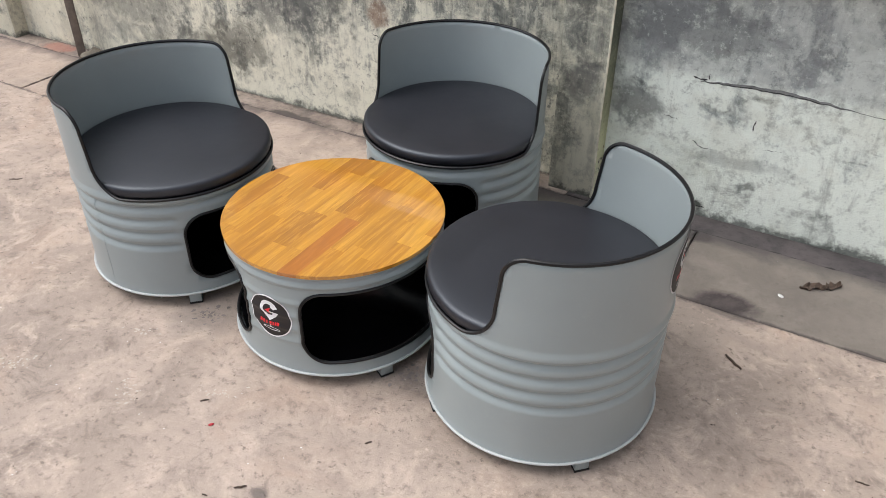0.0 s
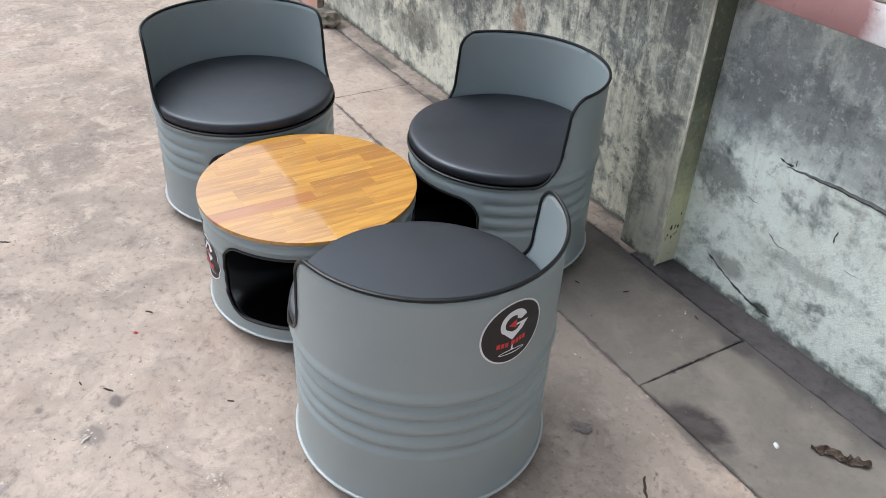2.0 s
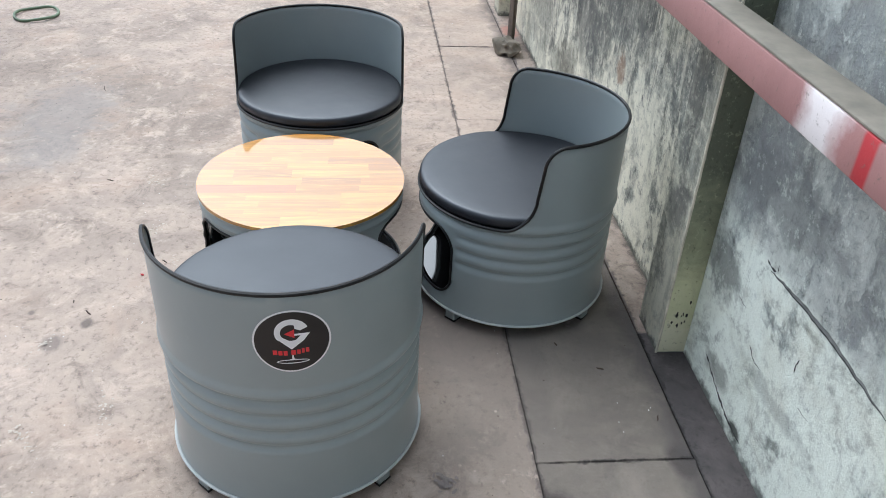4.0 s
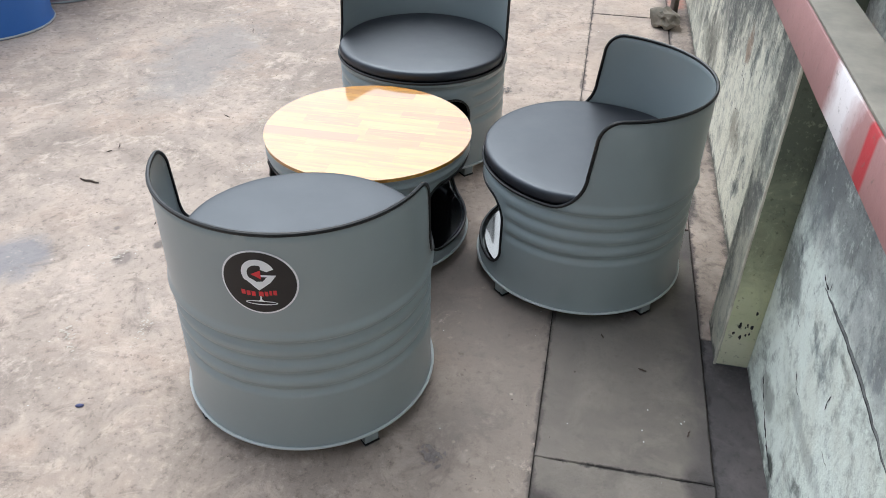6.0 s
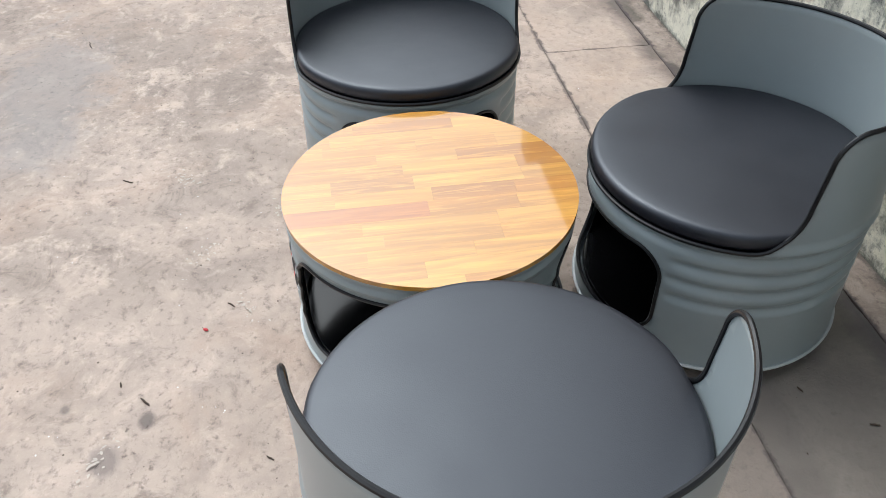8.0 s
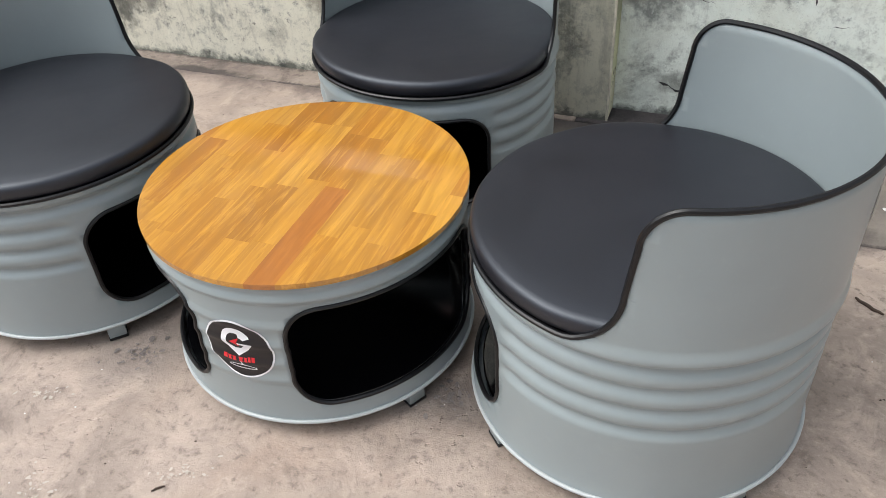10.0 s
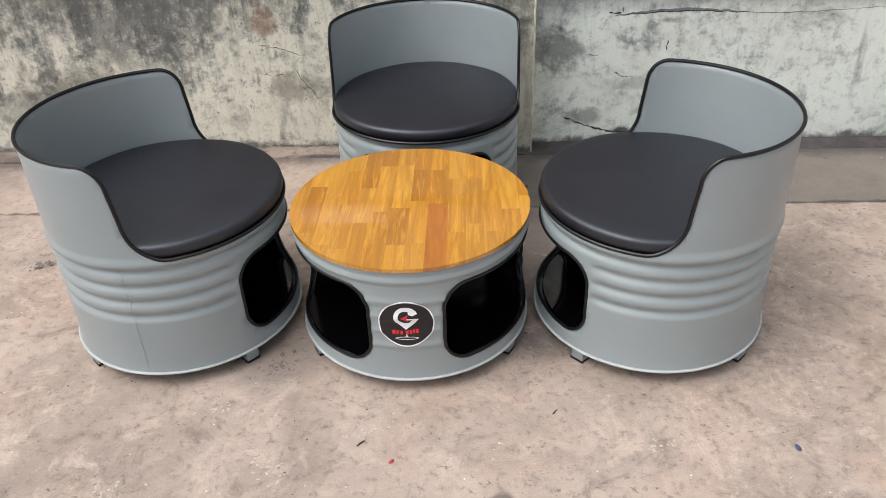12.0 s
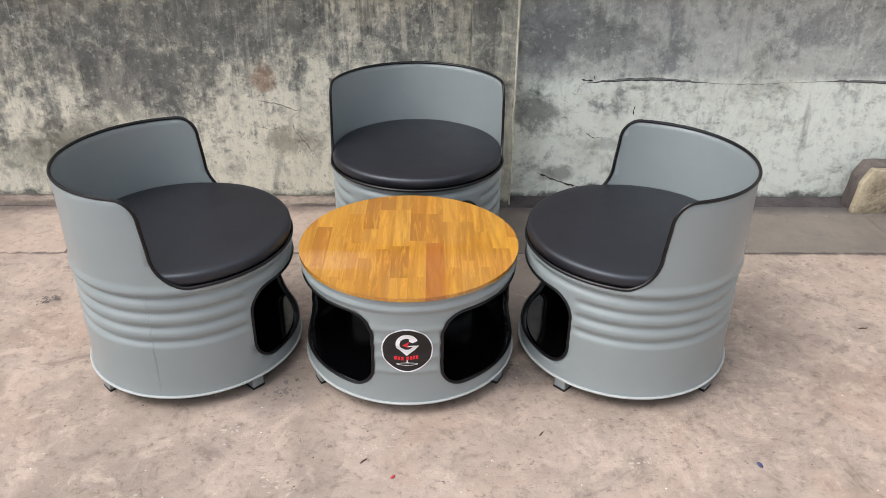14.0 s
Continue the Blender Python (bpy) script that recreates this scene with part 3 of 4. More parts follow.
def sticker(parent, theta, z, r_at, size=0.0625, shape=None):
    """A round print wrapped on a drum: white edge, black field, pale pin, red arrow and bars."""
    def wrapped(outline, lift, name, mat, label, owner, holes=()):
        from mathutils.geometry import delaunay_2d_cdt
        verts, edges = [], []
        for pts in (outline, *holes):
            n0 = len(verts)
            verts += [Vector(p) for p in pts]
            edges += [(n0 + i, n0 + (i + 1) % len(pts)) for i in range(len(pts))]
        for i in range(-12, 13):
            for j in range(-16, 17):
                p = (i * size / 12, j * size / 16)
                if inside(list(outline), *p) and not any(inside(list(h), *p) for h in holes):
                    verts.append(Vector(p))
        vs, _, fs, *_ = delaunay_2d_cdt(verts, edges, [], 0, 1e-6)
        bm = bmesh.new()
        made = [bm.verts.new(wrap(theta * r_at + v.x, z + v.y, (shape(z + v.y) if shape else r_at) + lift, r_at)) for v in vs]
        for f in fs:
            c = sum((vs[i] for i in f), Vector((0, 0))) / len(f)
            if inside(list(outline), c.x, c.y) and not any(inside(list(h), c.x, c.y) for h in holes):
                bm.faces.new([made[i] for i in f])
        return part(name, bm, mat, owner, label)

    def ring(cx, cy, rx, ry, n=40, a0=0, a1=360):
        return [(cx + rx * math.cos(radians(a0 + (a1 - a0) * i / n)), cy + ry * math.sin(radians(a0 + (a1 - a0) * i / n))) for i in range(n)]

    q = size
    base = wrapped(ring(0, 0, q, q, 56), 0.0012, "sticker", WHITE, "round sticker with white edge", parent)
    wrapped(ring(0, 0, q * 0.95, q * 0.95, 56), 0.0016, "black_field", BLACK_PRINT, "", base)
    # pale map pin: an open ring that runs to a point below
    pin = []
    for i in range(31):
        a = radians(20 + 190 * i / 30)
        pin.append((q * (0.0 + 0.43 * math.cos(a)), q * (0.30 + 0.43 * math.sin(a))))
    pin += [(-q * 0.31, q * 0.05), (-q * 0.02, -q * 0.24), (q * 0.30, q * 0.03), (q * 0.46, q * 0.26), (q * 0.03, q * 0.26), (q * 0.03, q * 0.20),
            (q * 0.22, q * 0.20), (q * 0.10, q * 0.06), (-q * 0.06, q * 0.04)]
    for i in range(21):
        a = radians(215 - 150 * i / 20)
        pin.append((q * (-0.03 + 0.25 * math.cos(a)), q * (0.30 + 0.25 * math.sin(a))))
    pin += [(q * 0.08, q * 0.42), (q * 0.22, q * 0.36)]
    wrapped(pin, 0.0020, "pin_mark", WHITE, "", base)
    wrapped([(-q * 0.19, q * 0.27), (q * 0.07, q * 0.41), (q * 0.07, q * 0.13)], 0.0024, "arrow_mark", RED_PRINT, "", base)
    for x0, wide, rise in ((-0.50, 0.11, 0.0), (-0.36, 0.10, -0.02), (-0.23, 0.10, -0.03), (-0.04, 0.12, -0.02), (0.11, 0.09, -0.01), (0.23, 0.07, 0.02), (0.33, 0.09, 0.03)):
        lo, hi = -0.40 + rise, -0.25 + rise
        wrapped([(q * x0, q * lo), (q * (x0 + wide), q * lo), (q * (x0 + wide), q * hi), (q * x0, q * hi)], 0.0020, "red_bar", RED_PRINT, "", base)
    wrapped(ring(0, -q * 0.64, q * 0.42, q * 0.070, 40), 0.0020, "foot_ring", WHITE, "", base, [ring(0, -q * 0.64, q * 0.38, q * 0.040, 40)])
    wrapped([(-q * 0.11, -q * 0.585), (-q * 0.03, -q * 0.545), (-q * 0.015, -q * 0.42), (q * 0.015, -q * 0.42), (q * 0.03, -q * 0.545), (q * 0.11, -q * 0.585)], 0.0020, "foot_mark", WHITE, "", base)
    return base


def foot(parent, angle, r=0.262, high=0.044):
    """A short steel block under the rim, with a black pad."""
    c = Vector((r * math.sin(angle), -r * math.cos(angle), 0))
    m = Matrix.Translation(c) @ Matrix.Rotation(angle, 4, "Z")
    bm = box(-0.017, 0.017, -0.017, 0.017, 0.004, high, 0.002)
    bm.transform(m)
    leg = part("leg", bm, GREY, parent, "short grey steel leg", angle=30)
    bm = box(-0.0185, 0.0185, -0.0185, 0.0185, 0.0, 0.006, 0.001)
    bm.transform(m)
    part("rubber_foot", bm, RUBBER, leg, "black rubber pad", angle=30)


# ---- drum chair ----
RC = 0.2785


def chair_profile(z, s=9.0, gape=0.0):
    """Radius at height z; the ribs flatten out towards the opening, whose half angle is gape."""
    r = RC + 0.0045 * max(0.0, 1 - (z - 0.034) / 0.05) ** 2
    off = math.hypot(max(0.0, abs(s) - radians(gape) * RC), max(0.0, abs(z - 0.183) - 0.105))
    fade = min(1.0, off / 0.034) if gape else 1.0
    fade = fade * fade * (3 - 2 * fade)
    if 0.180 < z < 0.342:
        r -= 0.0080 * (0.5 - 0.5 * math.cos(2 * math.pi * (z - 0.342) / 0.0405)) ** 1.6 * fade
    r += bulge(z, 0.343, 0.021, 0.0050)
    return r


def chair_rim(cols, high, low):
    """Low round the front, an S up to the back."""
    pts = [(c, low) for c in cols if abs(c / RC) < radians(72)]
    rise = []
    a0, a1, h = radians(72), radians(89.3), 0.095
    for i in range(13):
        k = math.pi / 2 * i / 12
        rise.append(((a0 + (a1 - a0) * math.sin(k)) * RC, low + h * (1 - math.cos(k))))
    b0, b1, g = radians(91.2), radians(102), 0.058
    for i in range(13):
        k = math.pi / 2 * i / 12
        rise.append(((b0 + (b1 - b0) * (1 - math.cos(k))) * RC, high - g + g * math.sin(k)))
    back = [(c, high) for c in cols if c / RC > radians(103.5)]
    right = rise + back
    left = [(-s, z) for s, z in reversed(right)]
    return left + pts + right


def cushion(low):
    """A flat round seat with a full edge: it swells over the low front rim and is squeezed inside the back."""
    prof = [(0.0, -0.004), (0.255, -0.004), (0.2675, -0.003), (0.2725, 0.0015), (0.2745, 0.008), (0.2752, 0.016), (0.2751, 0.0235), (0.2742, 0.0290),
            (0.2718, 0.0332), (0.2680, 0.0358), (0.262, 0.0372), (0.240, 0.0390), (0.19, 0.0414), (0.12, 0.0432), (0.05, 0.0440), (0.0, 0.0441)]
    bm = lathe([(r, low + z) for r, z in prof], 128)
    for v in bm.verts:
        front = -v.co.y / max(1e-6, math.hypot(v.co.x, v.co.y))          # 1 at the front, -1 at the back
        k = min(1.0, max(0.0, (front - 0.05) / 0.35))
        swell = 1 + 0.024 * k * k * (3 - 2 * k) * min(1.0, max(0.0, (v.co.z - low - 0.003) / 0.006))
        dent = 0.0012 * noise.noise(Vector((v.co.x * 9, v.co.y * 9, low * 50)))
        v.co = Vector((v.co.x * swell, v.co.y * swell, v.co.z + (dent if v.co.z > low + 0.03 else 0.0)))
    return bm


def drum_chair(m, label, sticker_at, seam, gape, high, low):
    ob = thing("drum_chair", label, "chair", None, "drum chairs round the table")
    rows = sorted({0.034, 0.040, 0.046, 0.052, 0.062, 0.10, 0.14, 0.16, 0.170} | {round(0.1764 + 0.0036 * i, 4) for i in range(55)}
                  | {0.385, 0.41, 0.44, 0.47, 0.50, 0.53, 0.56, 0.578})
    hole = rounded(0, 0.183, radians(gape) * RC, 0.105, 0.062)

    def shell(z, s):
        return chair_profile(z, s, gape)

    steps = 120
    cols = [-math.pi * RC + 2 * math.pi * RC * i / steps for i in range(steps + 1)]
    body = part("drum_body", sheet(lambda c: chair_rim(c, high, low), 0.034, [hole], rows, shell, RC), GREY, ob, "grey painted ribbed steel drum", angle=75)
    thicken(body, 0.0016)
    rim = [wrap(s, z + 0.001, chair_profile(z) - 0.0006, RC) for s, z in chair_rim(cols, high, low)[:-1]]
    part("rim_trim", tube(rim, 0.0045, True), RUBBER, ob, "black rubber edge trim")
    part("opening_trim", tube([wrap(s, z, shell(z, s) - 0.0004, RC) for s, z in hole], 0.0042, True), RUBBER, ob, "black rubber edge trim")
    # black inside: lining, floor, seat board
    lining = sheet(lambda c: [(x, low - 0.014) for x in c], 0.056, [rounded(0, 0.183, radians(gape) * RC + 0.002, 0.107, 0.062)],
                   [0.10, 0.14, 0.18, 0.22, 0.26, 0.30, 0.33], lambda z, s: RC - 0.0125, RC, 72)
    thicken(part("lining", lining, LINING, ob, "black inner lining", angle=75), 0.001)
    part("inner_floor", lathe([(0.0, 0.074), (0.2640, 0.074), (0.2650, 0.070), (0.2650, 0.056), (0.0, 0.056)]), GLOSS, ob, "glossy black inner floor")
    part("seat_board", lathe([(0.0, low - 0.020), (0.2695, low - 0.020), (0.2695, low - 0.005), (0.0, low - 0.005)]), RUBBER, ob, "black seat board")
    part("seat_cushion", cushion(low), LEATHER, ob, "round black leatherette cushion", angle=60)
    part("base_rim", tube([(0.2845 * math.cos(2 * math.pi * i / 120), 0.2845 * math.sin(2 * math.pi * i / 120), 0.039) for i in range(120)], 0.0034, True), RIM, ob,
         "pale worn rolled rim")
    part("base_plate", lathe([(0.0, 0.037), (0.281, 0.037), (0.281, 0.043), (0.0, 0.043)]), GREY, ob)
    for a in (45, 135, 225, 315):
        foot(ob, radians(a))
    if seam is not None:
        bm = tube([wrap(radians(seam) * RC, z, chair_profile(z) + 0.0002, RC) for z in rows if 0.05 < z < 0.345], 0.0006, False, 5)
        part("weld_seam", bm, GREY, ob)
    if sticker_at is not None:
        sticker(ob, radians(sticker_at), 0.476, RC, 0.071)
    ob.matrix_basis = m
    return ob


# ---- drum table ----
def table_profile(z, s=0.0):
    r = 0.2790 + bulge(z, 0.312, 0.013, 0.006) + 0.004 * max(0.0, 1 - (z - 0.034) / 0.05) ** 2 + bulge(z, 0.334, 0.008, 0.004)
    for at in (0.255, 0.215, 0.175, 0.135):
        r += bulge(z, at, 0.014, 0.0030)
    return r


TOP_Z, TOP_R, TOP_T = 0.349, 0.2865, 0.0095


def stave(x0, x1, y0, y1):
    """One stave of the round top, cut by the circle."""
    r = TOP_R
    pts = []
    n = 10
    edge = []
    for i in range(n + 1):
        x = x0 + (x1 - x0) * i / n
        h = math.sqrt(max(0, r * r - x * x))
        lo, hi = max(y0, -h), min(y1, h)
        if hi > lo + 1e-4:
            edge.append((x, lo, hi))
    if len(edge) < 2:
        return None
    low = [(x, lo) for x, lo, hi in edge]
    high = [(x, hi) for x, lo, hi in reversed(edge)]
    pts = low + high
    bm = bmesh.new()
    top = [bm.verts.new((x, y, TOP_Z)) for x, y in pts]
    bot = [bm.verts.new((x, y, TOP_Z - TOP_T)) for x, y in pts]
    bm.faces.new(top)
    bm.faces.new(list(reversed(bot)))
    for i in range(len(pts)):
        j = (i + 1) % len(pts)
        bm.faces.new((top[i], bot[i], bot[j], top[j]))
    return bm


def drum_table():
    ob = thing("drum_table", "low grey oil drum table with a round varnished wood top", "table")
    rows = sorted({0.034, 0.040, 0.046, 0.052, 0.062, 0.08, 0.10, 0.115} | {round(0.12 + 0.005 * i, 4) for i in range(43)})
    # three openings, none across the ends of the unrolled sheet, which is turned afterwards
    turn = radians(60)
    holes = [rounded((radians(a)) * RC, 0.183, radians(42.5) * RC, 0.107, 0.062) for a in (0, 120, -120)]
    body_bm = sheet(lambda c: [(x, 0.337) for x in c], 0.034, holes, rows, table_profile, RC)
    body_bm.transform(Matrix.Rotation(turn, 4, "Z"))
    body = part("drum_body", body_bm, GREY, ob, "grey painted steel drum with three openings", angle=75)
    thicken(body, 0.0016)
    for h in holes:
        bm = tube([wrap(s, z, table_profile(z) - 0.0004, RC) for s, z in h], 0.0042, True)
        bm.transform(Matrix.Rotation(turn, 4, "Z"))
        part("opening_trim", bm, RUBBER, ob, "black rubber edge trim")
    lin = sheet(lambda c: [(x, 0.330) for x in c], 0.056,
                [rounded(radians(a) * RC, 0.183, radians(42.5) * RC + 0.002, 0.109, 0.062) for a in (0, 120, -120)],
                [0.10, 0.14, 0.18, 0.22, 0.26, 0.30], lambda z, s: RC - 0.0085, RC, 72)
    lin.transform(Matrix.Rotation(turn, 4, "Z"))
    thicken(part("lining", lin, GLOSS, ob, "glossy black inner lining", angle=75), 0.001)
    part("inner_floor", lathe([(0.0, 0.074), (0.2685, 0.074), (0.2695, 0.070), (0.2695, 0.056), (0.0, 0.056)]), LINING, ob, "black inner floor")
    part("inner_top", lathe([(0.0, 0.3315), (0.2695, 0.3315), (0.2695, 0.3265), (0.0, 0.3265)]), RUBBER, ob, "black underside of the board")
    part("base_rim", tube([(0.2845 * math.cos(2 * math.pi * i / 120), 0.2845 * math.sin(2 * math.pi * i / 120), 0.039) for i in range(120)], 0.0034, True), RIM, ob,
         "pale worn rolled rim")
    part("base_plate", lathe([(0.0, 0.037), (0.281, 0.037), (0.281, 0.043), (0.0, 0.043)]), GREY, ob)
    for a in (60, -60, 120, -120):
        foot(ob, radians(a))
    sticker(ob, 0.0, 0.199, RC, 0.0625, table_profile)
    # the wooden top: a backing disc with staves glued side by side
    top = part("tabletop", lathe([(0.0, TOP_Z - TOP_T - 0.001), (TOP_R - 0.012, TOP_Z - TOP_T - 0.001), (TOP_R - 0.012, TOP_Z - 0.002), (0.0, TOP_Z - 0.002)]), WOOD_CORE, ob,
               "round varnished rubberwood board")
    rng = random.Random(11)
    x = -TOP_R
    widths = [0.036, 0.042, 0.040, 0.043, 0.041, 0.042, 0.044, 0.043, 0.047, 0.042, 0.041, 0.043, 0.042, 0.04]
    gap = 0.00006
    for w in widths:
        x1 = min(x + w, TOP_R)
        cuts = [-0.3]
        red = x < 0.06 < x1
        if red:
            cuts += [-0.012, 0.16]
        else:
            y = -0.3 + rng.uniform(0.08, 0.26)
            while y < 0.28:
                cuts.append(y)
                y += rng.uniform(0.16, 0.27)
        cuts.append(0.3)
        for i, (y0, y1) in enumerate(zip(cuts, cuts[1:])):
            bm = stave(x + gap, x1 - gap, y0 + gap, y1 - gap)
            if bm:
                part("stave", bm, WOOD_RED if red and i == 0 else WOOD, top, smooth=False)
        x = x1
        if x >= TOP_R - 1e-6:
            break
    return ob


# ---- setting ----
def worn_slab(x0, x1, y0, y1, top, rng):
    """A cast slab with crumbled, uneven edges."""
    ring = []
    nx, ny = 26, 11
    for i in range(nx):
        ring.append((x0 + (x1 - x0) * i / nx, y0, 0, 1))
    for i in range(ny):
        ring.append((x1, y0 + (y1 - y0) * i / ny, -1, 0))
    for i in range(nx):
        ring.append((x1 - (x1 - x0) * i / nx, y1, 0, -1))
    for i in range(ny):
        ring.append((x0, y1 - (y1 - y0) * i / ny, 1, 0))
    bm = bmesh.new()
    rings = [[], [], []]
    for x, y, ux, uy in ring:
        q = abs(rng.gauss(0, 1)) * 0.0018
        for k, (inset, z) in enumerate(((0.0, -0.03), (0.0003 + q * 0.5, top - 0.003), (0.0018 + q * 1.1, top))):
            rings[k].append(bm.verts.new((x + ux * inset, y + uy * inset, z)))
    for lo, hi in zip(rings, rings[1:]):
        for i in range(len(lo)):
            j = (i + 1) % len(lo)
            bm.faces.new((lo[i], lo[j], hi[j], hi[i]))
    bm.faces.new(rings[2])
    return bm


def build_setting():
    bm = bmesh.new()
    bmesh.ops.create_grid(bm, x_segments=2, y_segments=2, size=60)
    bm.transform(Matrix.Translation((0, 0, -0.03)))
    solo("ground", bm, EARTH, "dark bare earth under the concrete yard", "ground", kind="structure")
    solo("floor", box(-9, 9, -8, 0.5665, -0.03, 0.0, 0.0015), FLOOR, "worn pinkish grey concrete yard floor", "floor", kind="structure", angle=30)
    pave = tagged(new("pavement"), "row of grey concrete slabs beside the wall", "pavement", kind="structure")
    joints = [0.752 + 0.978 * k for k in range(-9, 8)] + [9.0]
    rng = random.Random(4)
    for a, b in zip(joints, joints[1:]):
        dz = rng.uniform(-0.003, 0.002)
        near = -3.3 < a < 2.0
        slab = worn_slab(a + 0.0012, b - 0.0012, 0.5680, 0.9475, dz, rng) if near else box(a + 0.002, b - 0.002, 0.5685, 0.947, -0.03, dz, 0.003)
        part("slab", slab, SLAB_DARK if a > -0.5 else SLAB, pave, angle=30)
    solo("joint_filler", box(-9, 9, 0.5, 0.965, -0.03, -0.010), JOINT, "dirt packed into the slab joints", "joint", kind="structure")
    solo("gutter", box(-9, 0.28, 0.9495, 1.08, -0.03, -0.003, 0.002), GUTTER_DRY, "dirty brown concrete strip at the foot of the wall", "gutter", kind="structure", angle=30)
    solo("gutter", box(0.281, 9, 0.9495, 1.08, -0.03, -0.004, 0.002), GUTTER, "dark damp concrete strip at the foot of the wall", "gutter", kind="structure", angle=30)
    w = solo("wall_north", box(-9, 9, 1.055, 1.27, -0.03, 2.25), WALL, "old limewashed wall, mouldy and streaked with soot", "wall", kind="structure", angle=30)
    for x0 in (0.203, -2.93, 3.3, 6.4):
        part("pillar", box(x0, x0 + 0.163, 0.976, 1.0555, -0.03, 2.25, 0.004), PILLAR, w, "flat rendered pillar standing proud", angle=30)
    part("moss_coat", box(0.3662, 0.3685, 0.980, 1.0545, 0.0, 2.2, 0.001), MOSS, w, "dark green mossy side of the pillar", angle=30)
    # never in view: added tall and near to cut the light from +x
    solo("unseen_wall_east", box(5.0, 5.2, -8, 1.27, -0.03, 3.4), FAR_WALL, "plain unseen wall added to block the sky from the east", "wall", kind="structure")
    solo("wall_west", box(-9.2, -9, -8, 1.27, -0.03, 2.0), FAR_WALL, "plain rendered yard wall", "wall", kind="structure")
    solo("wall_south", box(-9.2, 9.2, -8.2, -8, -0.03, 2.2), FAR_WALL, "plain rendered yard wall", "wall", kind="structure")
    rng = random.Random(8)
    for k in range(11):
        y, z, r = rng.uniform(0.998, 1.045), 0.085 + rng.uniform(0, 0.05) + 0.006 * k * rng.random(), rng.uniform(0.0016, 0.0042)
        bm = bmesh.new()
        bm.faces.new([bm.verts.new((0.3690, y + r * math.cos(a) * rng.uniform(0.6, 1.1), z + 1.9 * r * math.sin(a) * rng.uniform(0.7, 1.1))) for a in (0, 0.8, 1.6, 2.4, 3.1, 3.9, 4.7, 5.5)])
        part("mould_spot", bm, CRACK, w, smooth=False)
    # crack line in the right bay, under a flat grey band that paints a ledge's shade
    rng = random.Random(3)
    pts, wid, lip = [], [], []
    x = 0.645
    while x < 3.2:
        pts.append((x, 0.466 + 0.006 * math.sin(x * 9) + rng.uniform(-0.002, 0.002)))
        swell = max(0, math.sin((x - 0.645) * 7.0)) ** 0.7
        wid.append(0.0008 + 0.0022 * swell * rng.uniform(0.4, 1.0))
        lip.append(0.0008 + 0.011 * swell * rng.uniform(0.75, 1.0))
        x += 0.014
    for heights, y, mat, label in ((lip, 1.0544, LEDGE_SHADE, "grey band, painted shade of the ledge above the crack"), (wid, 1.0541, CRACK, "long dark horizontal crack")):
        bm = bmesh.new()
        up = [bm.verts.new((px, y, pz + q)) for (px, pz), q in zip(pts, heights)]
        lo = [bm.verts.new((px, y, pz - q * 0.4)) for (px, pz), q in zip(pts, wid)]
        for i in range(len(pts) - 1):
            bm.faces.new((up[i], up[i + 1], lo[i + 1], lo[i]))
        part("crack", bm, mat, w, label, smooth=False)
    # worn pale arris of the pillar
    edge = tube([(0.3655 + rng.uniform(-0.0008, 0.0008), 0.9775 + rng.uniform(-0.0008, 0.0008), -0.005 + 0.03 * i) for i in range(60)], 0.0036, False, 7)
    part("worn_edge", edge, ARRIS, w, "pale rubbed edge of the pillar")

    def hairline(pts, width, seed):
        """A thin ragged crack along a few (x, z) points."""
        rng = random.Random(seed)
        line = []
        for (xa, za), (xb, zb) in zip(pts, pts[1:]):
            n = max(3, int(math.hypot(xb - xa, zb - za) / 0.008))
            line += [(xa + (xb - xa) * i / n + rng.uniform(-1, 1) * 0.0025, za + (zb - za) * i / n + rng.uniform(-1, 1) * 0.0025) for i in range(n)]
        line.append(pts[-1])
        bm = bmesh.new()
        side = []
        for i, (px, pz) in enumerate(line):
            a, b = line[max(0, i - 1)], line[min(len(line) - 1, i + 1)]
            dx, dz = b[0] - a[0], b[1] - a[1]
            d = math.hypot(dx, dz) or 1
            q = width * (0.25 + rng.random()) * (1 if 0 < i < len(line) - 1 else 0.15)
            side.append((bm.verts.new((px - dz / d * q, 1.0543, pz + dx / d * q)), bm.verts.new((px + dz / d * q, 1.0543, pz - dx / d * q))))
        for (a, b), (c, d) in zip(side, side[1:]):
            bm.faces.new((a, b, d, c))
        part("crack", bm, CRACK, w, smooth=False)

    hairline([(-0.597, 0.389), (-0.513, 0.373), (-0.441, 0.346)], 0.0013, 1)
    hairline([(-0.477, 0.307), (-0.46, 0.260), (-0.43, 0.225), (-0.41, 0.198)], 0.0012, 2)
    hairline([(-0.60, 0.286), (-0.56, 0.274), (-0.52, 0.279)], 0.0010, 3)
    hairline([(0.488, 0.095), (0.56, 0.062), (0.648, 0.036), (0.74, 0.030)], 0.0035, 4)
    hairline([(0.655, 0.262), (0.685, 0.245), (0.725, 0.247)], 0.0016, 5)
    hairline([(0.831, 0.335), (0.835, 0.374)], 0.0022, 6)
    hairline([(0.62, 0.478), (0.645, 0.470), (0.665, 0.474)], 0.003, 7)
    hairline([(0.67, 0.492), (0.672, 0.474)], 0.0016, 8)
    hairline([(0.88, 0.285), (0.93, 0.290)], 0.0010, 9)
    hairline([(0.55, 0.330), (0.60, 0.322)], 0.0010, 10)


